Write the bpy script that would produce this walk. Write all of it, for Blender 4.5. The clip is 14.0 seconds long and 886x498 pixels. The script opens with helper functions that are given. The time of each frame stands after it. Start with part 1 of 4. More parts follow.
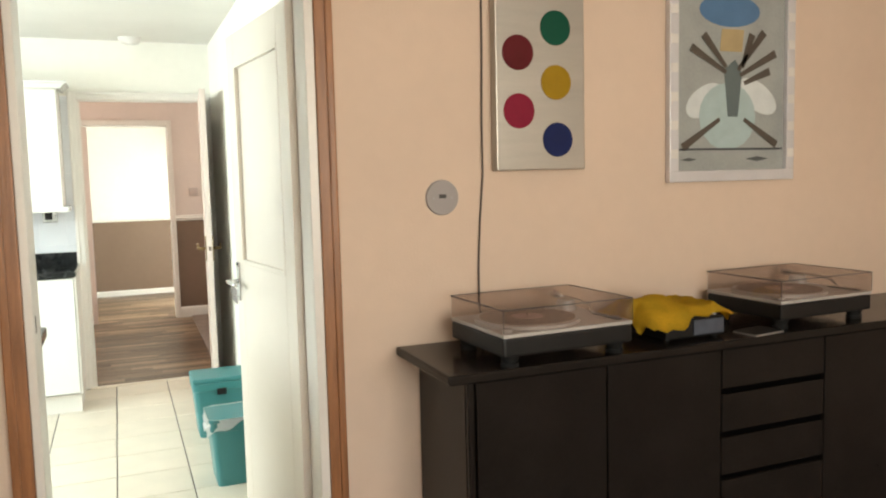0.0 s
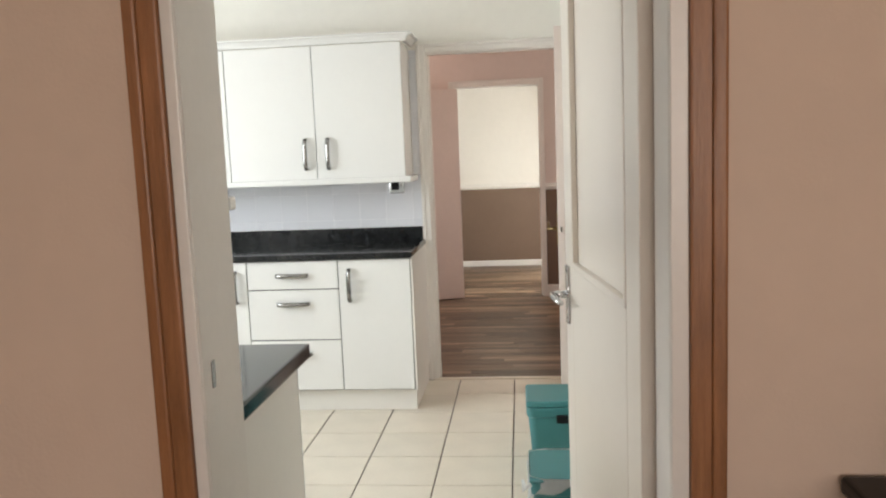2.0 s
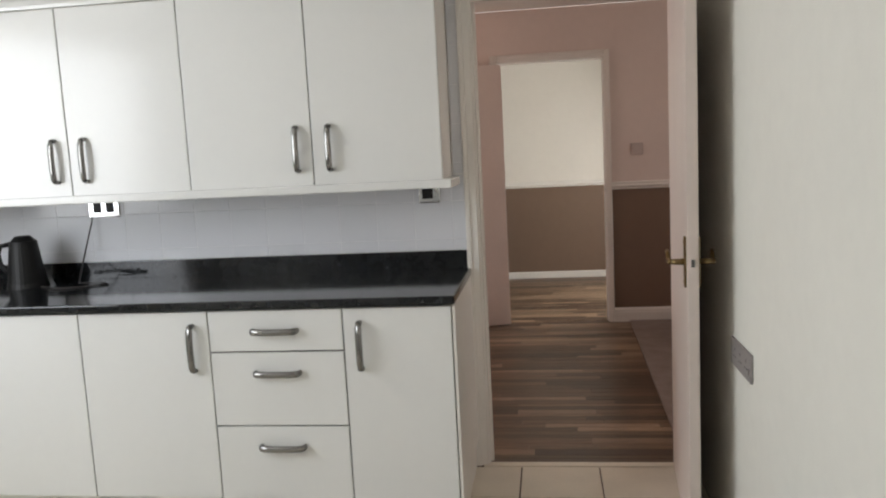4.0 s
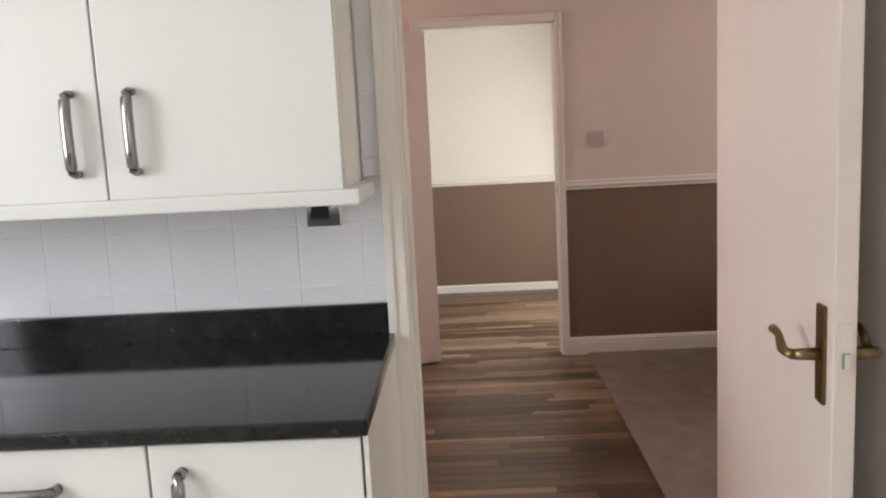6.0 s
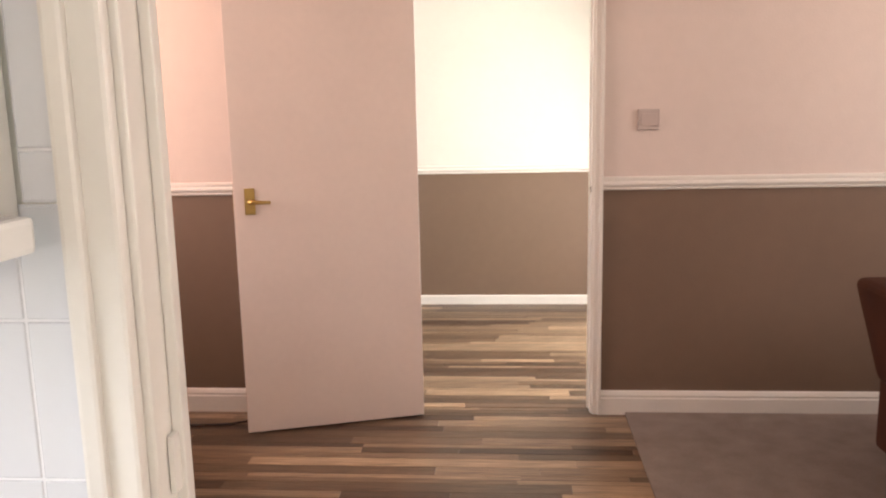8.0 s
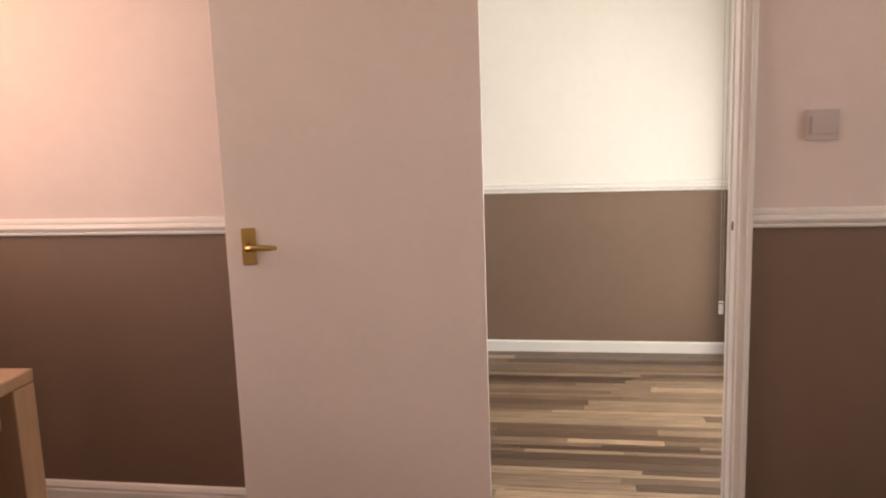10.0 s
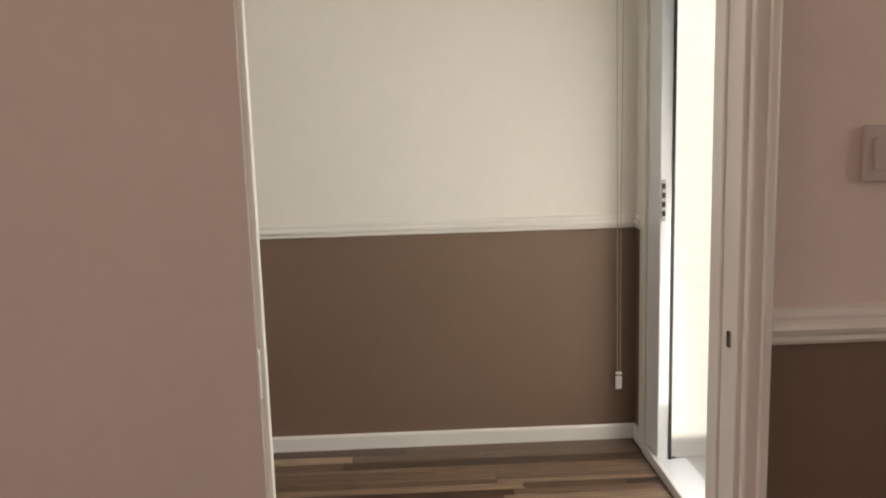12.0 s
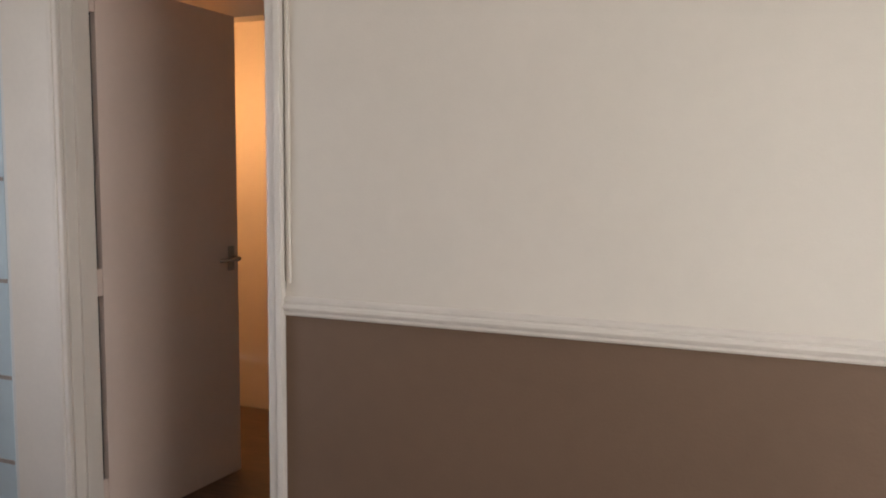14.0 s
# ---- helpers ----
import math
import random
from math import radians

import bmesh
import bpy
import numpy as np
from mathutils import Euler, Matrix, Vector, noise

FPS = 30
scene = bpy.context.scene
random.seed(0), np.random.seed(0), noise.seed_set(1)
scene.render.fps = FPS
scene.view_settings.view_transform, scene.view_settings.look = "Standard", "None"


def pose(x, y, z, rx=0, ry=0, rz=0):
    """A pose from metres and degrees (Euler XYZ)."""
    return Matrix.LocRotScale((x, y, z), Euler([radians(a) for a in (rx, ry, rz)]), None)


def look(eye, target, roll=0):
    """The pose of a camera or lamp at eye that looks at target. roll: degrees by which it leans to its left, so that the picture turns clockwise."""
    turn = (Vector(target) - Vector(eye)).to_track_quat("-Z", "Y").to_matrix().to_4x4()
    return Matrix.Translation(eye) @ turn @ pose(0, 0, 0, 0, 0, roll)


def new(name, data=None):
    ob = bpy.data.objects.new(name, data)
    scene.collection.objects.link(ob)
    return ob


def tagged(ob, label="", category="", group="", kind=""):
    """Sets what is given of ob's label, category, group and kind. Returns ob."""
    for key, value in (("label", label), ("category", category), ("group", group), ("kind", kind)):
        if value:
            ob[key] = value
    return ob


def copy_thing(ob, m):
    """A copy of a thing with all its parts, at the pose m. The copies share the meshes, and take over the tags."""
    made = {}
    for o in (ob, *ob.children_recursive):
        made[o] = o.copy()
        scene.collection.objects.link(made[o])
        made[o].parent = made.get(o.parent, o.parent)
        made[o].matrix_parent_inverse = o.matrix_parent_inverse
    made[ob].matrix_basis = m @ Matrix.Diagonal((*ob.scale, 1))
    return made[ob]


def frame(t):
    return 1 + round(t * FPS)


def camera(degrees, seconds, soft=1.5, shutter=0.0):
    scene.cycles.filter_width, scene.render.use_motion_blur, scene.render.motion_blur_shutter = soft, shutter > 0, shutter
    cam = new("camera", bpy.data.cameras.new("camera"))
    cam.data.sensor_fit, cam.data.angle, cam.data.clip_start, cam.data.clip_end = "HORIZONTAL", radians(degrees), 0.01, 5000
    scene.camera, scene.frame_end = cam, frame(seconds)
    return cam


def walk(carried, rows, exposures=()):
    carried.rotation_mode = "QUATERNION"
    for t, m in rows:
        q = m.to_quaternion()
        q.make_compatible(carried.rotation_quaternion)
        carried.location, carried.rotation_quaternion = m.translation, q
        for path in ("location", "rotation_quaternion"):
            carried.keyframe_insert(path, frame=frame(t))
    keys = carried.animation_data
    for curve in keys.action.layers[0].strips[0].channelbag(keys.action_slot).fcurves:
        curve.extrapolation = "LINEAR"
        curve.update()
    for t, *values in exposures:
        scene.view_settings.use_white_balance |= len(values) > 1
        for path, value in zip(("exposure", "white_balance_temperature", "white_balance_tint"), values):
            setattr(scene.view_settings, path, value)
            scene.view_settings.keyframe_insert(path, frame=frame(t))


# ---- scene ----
cam = camera(59.0, 14.0, 2.1)
EXPOSURES = [(0, 1.06, 6500, 0), (0.5, 0.87, 6450, 2), (1, 0.69, 6500, 8), (1.5, 0.54, 6500, 12), (2, 0.27, 6500, 11), (2.5, 0.03, 6500, 11.0), (5, -0.55, 6500, 15.0), (5.5, -0.16, 6500, 15.3), (6, 0.08, 6500, 15.7), (6.5, 0.26, 6500, 16.0), (7, 0.42, 6500, 16.3), (7.5, 0.67, 6500, 16.7), (8, 0.9, 6800, 17.0), (8.5, 0.54, 6700, 16.7), (8.7, 0.57, 6700, 16.5), (11, 0.16, 6800, 15.0), (11.5, -0.08, 6800, 15.0), (12, -0.27, 6700, 11.0), (12.5, -0.42, 6700, 11.0), (13, -0.9, 6600, 11.0), (13.5, -0.88, 6500, 16.0), (14, -0.3, 6500, 17.0)]
PATH = [
    (0, (-0.007, 0.677, 1.394), (0.755, 2.517, 1.213), -1.4),
    (0.5, (0.162, 0.919, 1.399), (0.452, 2.885, 1.171), -1.4),
    (1, (0.224, 1.196, 1.388), (0.284, 3.179, 1.139), -1.5),
    (1.5, (0.258, 1.491, 1.395), (0.188, 3.475, 1.154), -2.0),
    (2, (0.318, 1.834, 1.382), (0.117, 3.809, 1.142), -2.3),
    (2.5, (0.292, 2.177, 1.369), (0.023, 4.142, 1.117), -2.3),
    (2.7, (0.25, 2.327, 1.379), (-0.022, 4.291, 1.123), -2.5),
    (4.8, (0.025, 3.801, 1.384), (-0.224, 5.77, 1.136), -3.5),
    (5, (0.015, 3.938, 1.384), (-0.208, 5.912, 1.145), -3.4),
    (5.5, (-0.036, 4.259, 1.357), (-0.167, 6.238, 1.102), -2.8),
    (6, (-0.078, 4.567, 1.367), (-0.129, 6.546, 1.084), -2.9),
    (6.5, (0.004, 4.9, 1.367), (-0.036, 6.877, 1.066), -2.2),
    (6.8, (0.037, 5.076, 1.353), (0.002, 7.05, 1.034), -1.3),
    (7, (0.052, 5.202, 1.346), (0.021, 7.174, 1.014), -1.1),
    (7.5, (0.073, 5.518, 1.372), (0.033, 7.485, 1.018), -1.3),
    (8, (0.118, 5.85, 1.348), (-0.034, 7.816, 1.011), -1.2),
    (8.2, (0.124, 5.968, 1.344), (-0.079, 7.93, 1.013), -1.2),
    (8.5, (0.109, 6.146, 1.34), (-0.173, 8.102, 1.033), -1.2),
    (8.7, (0.08, 6.268, 1.342), (-0.265, 8.217, 1.058), -1.3),
    (10.8, (0.027, 7.238, 1.353), (-0.25, 9.191, 1.022), -3.6),
    (11, (0.039, 7.374, 1.351), (-0.152, 9.338, 1.022), -3.6),
    (11.5, (0.053, 7.707, 1.363), (-0.016, 9.682, 1.056), -2.6),
    (12, (0.008, 8.068, 1.365), (0.061, 10.046, 1.069), -1.7),
    (12.5, (0.033, 8.383, 1.358), (0.107, 10.361, 1.072), -1.3),
    (12.8, (0.071, 8.59, 1.37), (0.076, 10.572, 1.103), -0.8),
    (13, (0.08, 8.713, 1.372), (0.012, 10.695, 1.111), -0.5),
    (13.5, (0.015, 9.052, 1.36), (-0.293, 11.016, 1.136), -0.2),
    (13.8, (-0.016, 9.19, 1.364), (-0.559, 11.104, 1.161), -0.0),
    (14, (-0.05, 9.304, 1.369), (-0.793, 11.152, 1.187), 0.5),
]
walk(cam, [(t, look(*p)) for t, *p in PATH], EXPOSURES)

# ---- world and lights ----
world = bpy.data.worlds.new("world")
scene.world = world
world.use_nodes = True
wn = world.node_tree.nodes
sky = wn.new("ShaderNodeTexSky")
sky.sky_type = "NISHITA"
sky.sun_disc = False
sky.sun_elevation, sky.sun_rotation = radians(52), radians(174)
world.node_tree.links.new(sky.outputs[0], wn["Background"].inputs[0])
wn["Background"].inputs[1].default_value = 0.15


def lamp(name, kind, m, energy, color, size=1.0, size_y=None, angle=None):
    d = bpy.data.lights.new(name, kind)
    d.energy, d.color = energy, color
    if kind == "AREA":
        d.shape, d.size, d.size_y = "RECTANGLE", size, size_y or size
    if kind == "POINT":
        d.shadow_soft_size = size
    if angle:
        d.angle = radians(angle)
    ob = new(name, d)
    ob.matrix_world = m
    return ob


lamp("sun", "SUN", look((0.35, -3.2, 4.1), (0, 0, 0)), 5.0, (1.0, 0.95, 0.88), angle=0.5)
lamp("window_light_living", "AREA", look((0.9, -1.55, 1.55), (0.9, 3.0, 1.2)), 50, (1.0, 0.86, 0.76), 2.6, 1.4)
lamp("window_light_kitchen", "AREA", look((-2.95, 4.55, 1.6), (0.65, 4.9, 1.2)), 57, (0.90, 0.95, 0.98), 1.6, 1.1)
lamp("window_light_dining", "AREA", look((-2.40, 8.0, 1.55), (0.0, 8.3, 1.2)), 20, (1.0, 0.79, 0.70), 1.3, 1.2)
# added fill from the unseen east side, to brighten the dining room's right
lamp("window_light_dining_east", "AREA", look((3.4, 7.9, 1.5), (0.5, 7.9, 1.2)), 22, (1.0, 0.88, 0.78), 1.5, 1.1)
lamp("patio_door_light", "AREA", look((1.12, 10.2, 1.15), (-0.6, 10.05, 0.9)), 45, (1.0, 0.95, 0.87), 1.05, 1.9)
lamp("front_door_light", "AREA", look((-2.82, 10.2, 1.2), (0, 10.6, 1.2)), 9, (0.93, 0.96, 1.0), 0.9, 1.6)
lamp("bedroom_lamp_light", "POINT", pose(-2.87, 12.5, 1.7), 19, (1.0, 0.47, 0.17), 0.08)
# added point light for the orange glow at left; its source is unseen
lamp("dining_lamp_light", "POINT", pose(-2.1, 8.7, 1.75), 6, (1.0, 0.44, 0.17), 0.08)

# ---- materials ----


def mat(name, color, rough=0.5, metal=0.0, vary=0.06, scale=3.0, bump=0.0, bump_scale=60.0, coat=0.0, per_object=0.0, stretch=None, spec=0.5):
    m = bpy.data.materials.new(name)
    m.use_nodes = True
    n, l = m.node_tree.nodes, m.node_tree.links
    b = n["Principled BSDF"]
    b.inputs["Roughness"].default_value = rough
    b.inputs["Metallic"].default_value = metal
    b.inputs["Coat Weight"].default_value = coat
    b.inputs["Coat Roughness"].default_value = 0.06
    b.inputs["Specular IOR Level"].default_value = spec
    tc = n.new("ShaderNodeTexCoord")
    mp = n.new("ShaderNodeMapping")
    l.new(tc.outputs["Object"], mp.inputs[0])
    if stretch:
        mp.inputs["Scale"].default_value = stretch
    big = n.new("ShaderNodeTexNoise")
    big.inputs["Scale"].default_value, big.inputs["Detail"].default_value = scale, 4
    fine = n.new("ShaderNodeTexNoise")
    fine.inputs["Scale"].default_value, fine.inputs["Detail"].default_value = scale * 14, 3
    l.new(mp.outputs[0], big.inputs[0])
    l.new(mp.outputs[0], fine.inputs[0])
    add = n.new("ShaderNodeMath")
    add.operation = "MULTIPLY_ADD"
    add.inputs[1].default_value = 0.4
    l.new(fine.outputs[0], add.inputs[0])
    l.new(big.outputs[0], add.inputs[2])
    rng = n.new("ShaderNodeMapRange")
    rng.inputs["From Min"].default_value, rng.inputs["From Max"].default_value = 0.4, 1.0
    rng.inputs["To Min"].default_value, rng.inputs["To Max"].default_value = 1 - vary, 1 + vary
    l.new(add.outputs[0], rng.inputs[0])
    hsv = n.new("ShaderNodeHueSaturation")
    hsv.inputs["Color"].default_value = (*color, 1)
    val = rng.outputs[0]
    if per_object:
        info = n.new("ShaderNodeObjectInfo")
        r2 = n.new("ShaderNodeMapRange")
        r2.inputs["To Min"].default_value, r2.inputs["To Max"].default_value = 1 - per_object, 1 + per_object
        l.new(info.outputs["Random"], r2.inputs[0])
        mul = n.new("ShaderNodeMath")
        mul.operation = "MULTIPLY"
        l.new(val, mul.inputs[0])
        l.new(r2.outputs[0], mul.inputs[1])
        val = mul.outputs[0]
    l.new(val, hsv.inputs["Value"])
    l.new(hsv.outputs[0], b.inputs["Base Color"])
    rr = n.new("ShaderNodeMapRange")
    rr.inputs["To Min"].default_value, rr.inputs["To Max"].default_value = max(0.02, rough - 0.03), min(1, rough + 0.03)
    l.new(big.outputs[0], rr.inputs[0])
    l.new(rr.outputs[0], b.inputs["Roughness"])
    if bump:
        nb = n.new("ShaderNodeTexNoise")
        nb.inputs["Scale"].default_value, nb.inputs["Detail"].default_value = bump_scale, 5
        l.new(mp.outputs[0], nb.inputs[0])
        bp = n.new("ShaderNodeBump")
        bp.inputs["Strength"].default_value, bp.inputs["Distance"].default_value = bump, 0.01
        l.new(nb.outputs[0], bp.inputs["Height"])
        l.new(bp.outputs[0], b.inputs["Normal"])
    return m


def laminate(name):
    """Streaky wood-strip laminate: every plank its own tone, long grain along x."""
    m = mat(name, (0.22, 0.145, 0.095), rough=0.36, vary=0.75, scale=4.0, bump=0.05, bump_scale=40, stretch=(1.2, 26, 1))
    n, l = m.node_tree.nodes, m.node_tree.links
    info = n.new("ShaderNodeObjectInfo")
    ramp = n.new("ShaderNodeValToRGB")
    e = ramp.color_ramp.elements
    e[0].position, e[0].color = 0.0, (0.055, 0.030, 0.018, 1)
    e[1].position, e[1].color = 1.0, (0.36, 0.245, 0.155, 1)
    for pos, col in ((0.3, (0.10, 0.062, 0.037, 1)), (0.62, (0.16, 0.103, 0.063, 1)), (0.85, (0.24, 0.165, 0.107, 1))):
        x = e.new(pos)
        x.color = col
    geo = n.new("ShaderNodeNewGeometry")
    mix = n.new("ShaderNodeMath")
    mix.operation = "ADD"
    l.new(info.outputs["Random"], mix.inputs[0])
    l.new(geo.outputs["Random Per Island"], mix.inputs[1])
    fr = n.new("ShaderNodeMath")
    fr.operation = "FRACT"
    l.new(mix.outputs[0], fr.inputs[0])
    l.new(fr.outputs[0], ramp.inputs[0])
    hsv = next(x for x in n if x.bl_idname == "ShaderNodeHueSaturation")
    l.new(ramp.outputs[0], hsv.inputs["Color"])
    return m


M = {
    "peach": mat("peach_wall_paint", (0.655, 0.513, 0.403), 0.75, vary=0.05, scale=1.3, bump=0.08, bump_scale=120),
    "cream": mat("cream_wall_paint", (0.75, 0.715, 0.65), 0.75, vary=0.04, scale=1.5, bump=0.06, bump_scale=120),
    "kitchen": mat("kitchen_wall_paint", (0.86, 0.84, 0.77), 0.7, vary=0.04, scale=1.5, bump=0.06, bump_scale=120),
    "pinkish": mat("off_white_pinkish_paint", (0.68, 0.583, 0.53), 0.75, vary=0.05, scale=1.5, bump=0.08, bump_scale=120),
    "taupe": mat("taupe_dado_paint", (0.178, 0.116, 0.079), 0.62, vary=0.08, scale=1.2, bump=0.08, bump_scale=120),
    "ceiling": mat("white_ceiling_paint", (0.8, 0.78, 0.74), 0.85, vary=0.03, bump=0.06, bump_scale=80),
    "gloss": mat("white_gloss_trim_paint", (0.74, 0.71, 0.66), 0.32, vary=0.05, scale=4, bump=0.03, bump_scale=30),
    "door": mat("cream_gloss_door_paint", (0.72, 0.66, 0.58), 0.3, vary=0.03, scale=1.2),
    "doorpink": mat("off_white_satin_door_paint", (0.72, 0.618, 0.56), 0.42, vary=0.05, scale=2.5, bump=0.012, bump_scale=25),
    "oak": mat("stained_oak_trim", (0.28, 0.122, 0.048), 0.38, vary=0.35, scale=7, bump=0.12, bump_scale=30, stretch=(9, 9, 0.7)),
    "unit": mat("white_gloss_cabinet", (0.745, 0.745, 0.72), 0.2, vary=0.02, scale=2, coat=0.0),
    "carcass": mat("white_cabinet_side", (0.76, 0.74, 0.69), 0.35, vary=0.03, scale=3),
    # near-black paint for the shade between kitchen cabinet doors
    "gap": mat("painted_gap_shade", (0.03, 0.03, 0.03), 0.9),
    "granite": mat("black_granite_effect_worktop", (0.010, 0.011, 0.012), 0.09, vary=0.6, scale=22, spec=0.4),
    "tile": mat("white_glazed_wall_tile", (0.72, 0.73, 0.76), 0.16, vary=0.02, scale=5, bump=0.03, bump_scale=9, per_object=0.02),
    "grout": mat("pale_grout", (0.80, 0.80, 0.82), 0.7, vary=0.06, scale=30),
    "floortile": mat("cream_ceramic_floor_tile", (0.72, 0.66, 0.55), 0.3, vary=0.07, scale=6, bump=0.05, bump_scale=14, per_object=0.04),
    "floorgrout": mat("brown_floor_grout", (0.13, 0.10, 0.08), 0.9, vary=0.2, scale=30),
    "laminate": laminate("wood_strip_laminate"),
    "subfloor": mat("dark_subfloor", (0.05, 0.035, 0.025), 0.8),
    "carpet": mat("beige_pile_carpet", (0.34, 0.28, 0.25), 0.95, vary=0.16, scale=9, bump=0.9, bump_scale=420, spec=0.1),
    "chrome": mat("polished_chrome", (0.62, 0.62, 0.62), 0.07, 1.0, vary=0.04),
    "nickel": mat("brushed_nickel_handle", (0.26, 0.255, 0.245), 0.2, 1.0, vary=0.06, scale=12),
    "brass": mat("aged_brass", (0.50, 0.34, 0.12), 0.3, 1.0, vary=0.12, scale=20),
    "bronze": mat("dark_aged_brass", (0.22, 0.155, 0.075), 0.34, 1.0, vary=0.2, scale=25),
    "steel": mat("satin_steel_plate", (0.36, 0.35, 0.34), 0.45, 0.6, vary=0.06, scale=8),
    "blackwood": mat("black_ash_sideboard", (0.013, 0.0105, 0.009), 0.2, vary=0.25, scale=5, spec=0.13),
    # lightless black: shade of the sideboard's drawer gaps as a colour
    "blackgap": mat("black_gap_shade", (0.002, 0.002, 0.002), 1.0, spec=0.0),
    "blackplastic": mat("black_plastic", (0.007, 0.007, 0.007), 0.45, spec=0.3, vary=0.15, scale=15),
    "rubber": mat("black_rubber", (0.008, 0.008, 0.008), 0.7, spec=0.25, vary=0.1),
    "bluesteel": mat("blue_grey_metal", (0.10, 0.12, 0.16), 0.35, 0.6, vary=0.2, scale=30),
    "silver": mat("silver_deck", (0.40, 0.38, 0.36), 0.4, 0.15, vary=0.05, scale=12),
    "yellowcloth": mat("yellow_towel_cloth", (0.78, 0.50, 0.04), 0.95, vary=0.2, scale=12, bump=0.8, bump_scale=260, spec=0.1),
    "vinyl": mat("tan_felt_slipmat", (0.25, 0.19, 0.16), 0.8, vary=0.1, scale=20),
    "paper": mat("record_label_paper", (0.45, 0.32, 0.28), 0.7),
    "metalart": mat("brushed_metal_panel", (0.44, 0.42, 0.38), 0.42, 0.75, vary=0.08, scale=3, stretch=(1, 1, 9)),
    "mirrorframe": mat("mirror_tile_frame", (0.66, 0.66, 0.69), 0.35, 0.35, vary=0.06, scale=9),
    "poster": mat("grey_green_print", (0.33, 0.35, 0.34), 0.35, vary=0.18, scale=6),
    "teal": mat("teal_plastic_bin", (0.052, 0.215, 0.225), 0.36, vary=0.05, scale=6),
    "bag": mat("white_bin_liner", (0.75, 0.77, 0.76), 0.35, vary=0.06, scale=20, bump=0.4, bump_scale=45),
    "whiteplastic": mat("white_plastic", (0.74, 0.72, 0.69), 0.32, vary=0.03),
    "greyplastic": mat("grey_plastic_plate", (0.31, 0.28, 0.27), 0.45, vary=0.04),
    "upvc": mat("white_upvc", (0.74, 0.76, 0.76), 0.25, vary=0.02),
    # patio door seals, and the painted shade of the bedroom hinge gap
    "darkseal": mat("dark_seal_and_gap_shade", (0.025, 0.026, 0.028), 0.55),
    "aluminium": mat("grey_aluminium_stile", (0.20, 0.21, 0.22), 0.38, 0.6, vary=0.05),
    "cherry": mat("cherry_stained_wood", (0.09, 0.031, 0.014), 0.25, vary=0.3, scale=6, stretch=(5, 5, 1), coat=0.2),
    "tablewood": mat("light_oak_table_top", (0.36, 0.215, 0.125), 0.32, vary=0.16, scale=4, stretch=(1, 8, 1), coat=0.15),
    "sagecloth": mat("sage_green_seat_fabric", (0.24, 0.26, 0.20), 0.9, vary=0.12, scale=15, bump=0.4, bump_scale=200),
    "sofa": mat("dark_brown_suede", (0.062, 0.022, 0.012), 0.85, vary=0.2, scale=6, bump=0.25, bump_scale=90, spec=0.2),
    "bluecloth": mat("bright_blue_plastic", (0.02, 0.05, 0.42), 0.4),
    "brick": mat("white_painted_brick", (0.86, 0.83, 0.76), 0.8, vary=0.04, scale=6, bump=0.15, bump_scale=40, per_object=0.01),
    "concrete": mat("pale_concrete_paving", (0.66, 0.63, 0.57), 0.85, vary=0.14, scale=2.5, bump=0.4, bump_scale=30),
    "green": mat("green_painted_panel", (0.03, 0.27, 0.19), 0.45, vary=0.1, scale=3),
    "orange": mat("orange_hose_fitting", (0.72, 0.26, 0.02), 0.4),
    "orangewood": mat("orange_stained_wood", (0.50, 0.22, 0.05), 0.5, vary=0.15, scale=8, stretch=(6, 1, 1)),
    "hose": mat("green_garden_hose", (0.03, 0.26, 0.20), 0.4),
    "siding": mat("white_board_siding", (0.78, 0.78, 0.76), 0.6, vary=0.04),
    "paleblue": mat("pale_blue_obscured_glass", (0.52, 0.66, 0.74), 0.2, vary=0.06, scale=8),
    "cord": mat("beige_blind_cord", (0.42, 0.36, 0.29), 0.8),
    "flex": mat("brown_grey_flex", (0.085, 0.065, 0.055), 0.5),
    "switchgrey": mat("pale_grey_switch_plastic", (0.50, 0.43, 0.40), 0.4, vary=0.04),
    "cable": mat("dark_grey_cable", (0.035, 0.03, 0.028), 0.5),
}


def flat(name, c, rough=0.45):
    return mat(name, c, rough, vary=0.1, scale=14, spec=0.15)


def glass(name, color=(1, 1, 1), rough=0.0, tint=0.9, gloss=0.07):
    m = bpy.data.materials.new(name)
    m.use_nodes = True
    n, l = m.node_tree.nodes, m.node_tree.links
    n.remove(n["Principled BSDF"])
    out = n["Material Output"]
    tr = n.new("ShaderNodeBsdfTransparent")
    tr.inputs[0].default_value = (color[0] * tint, color[1] * tint, color[2] * tint, 1)
    gl = n.new("ShaderNodeBsdfGlossy")
    gl.inputs["Roughness"].default_value = 0.03 + rough
    mx = n.new("ShaderNodeMixShader")
    mx.inputs[0].default_value = gloss
    l.new(tr.outputs[0], mx.inputs[1])
    l.new(gl.outputs[0], mx.inputs[2])
    l.new(mx.outputs[0], out.inputs[0])
    return m


gn, gl_ = M["granite"].node_tree.nodes, M["granite"].node_tree.links
speck = gn.new("ShaderNodeTexNoise")
speck.inputs["Scale"].default_value, speck.inputs["Detail"].default_value = 42, 3
cut = gn.new("ShaderNodeMapRange")
cut.inputs["From Min"].default_value, cut.inputs["From Max"].default_value = 0.64, 0.78
blend = gn.new("ShaderNodeMix")
blend.data_type = "RGBA"
blend.inputs[7].default_value = (0.05, 0.055, 0.062, 1)
gl_.new(next(x for x in gn if x.bl_idname == "ShaderNodeMapping").outputs[0], speck.inputs[0])
gl_.new(speck.outputs[0], cut.inputs[0])
gl_.new(cut.outputs[0], blend.inputs[0])
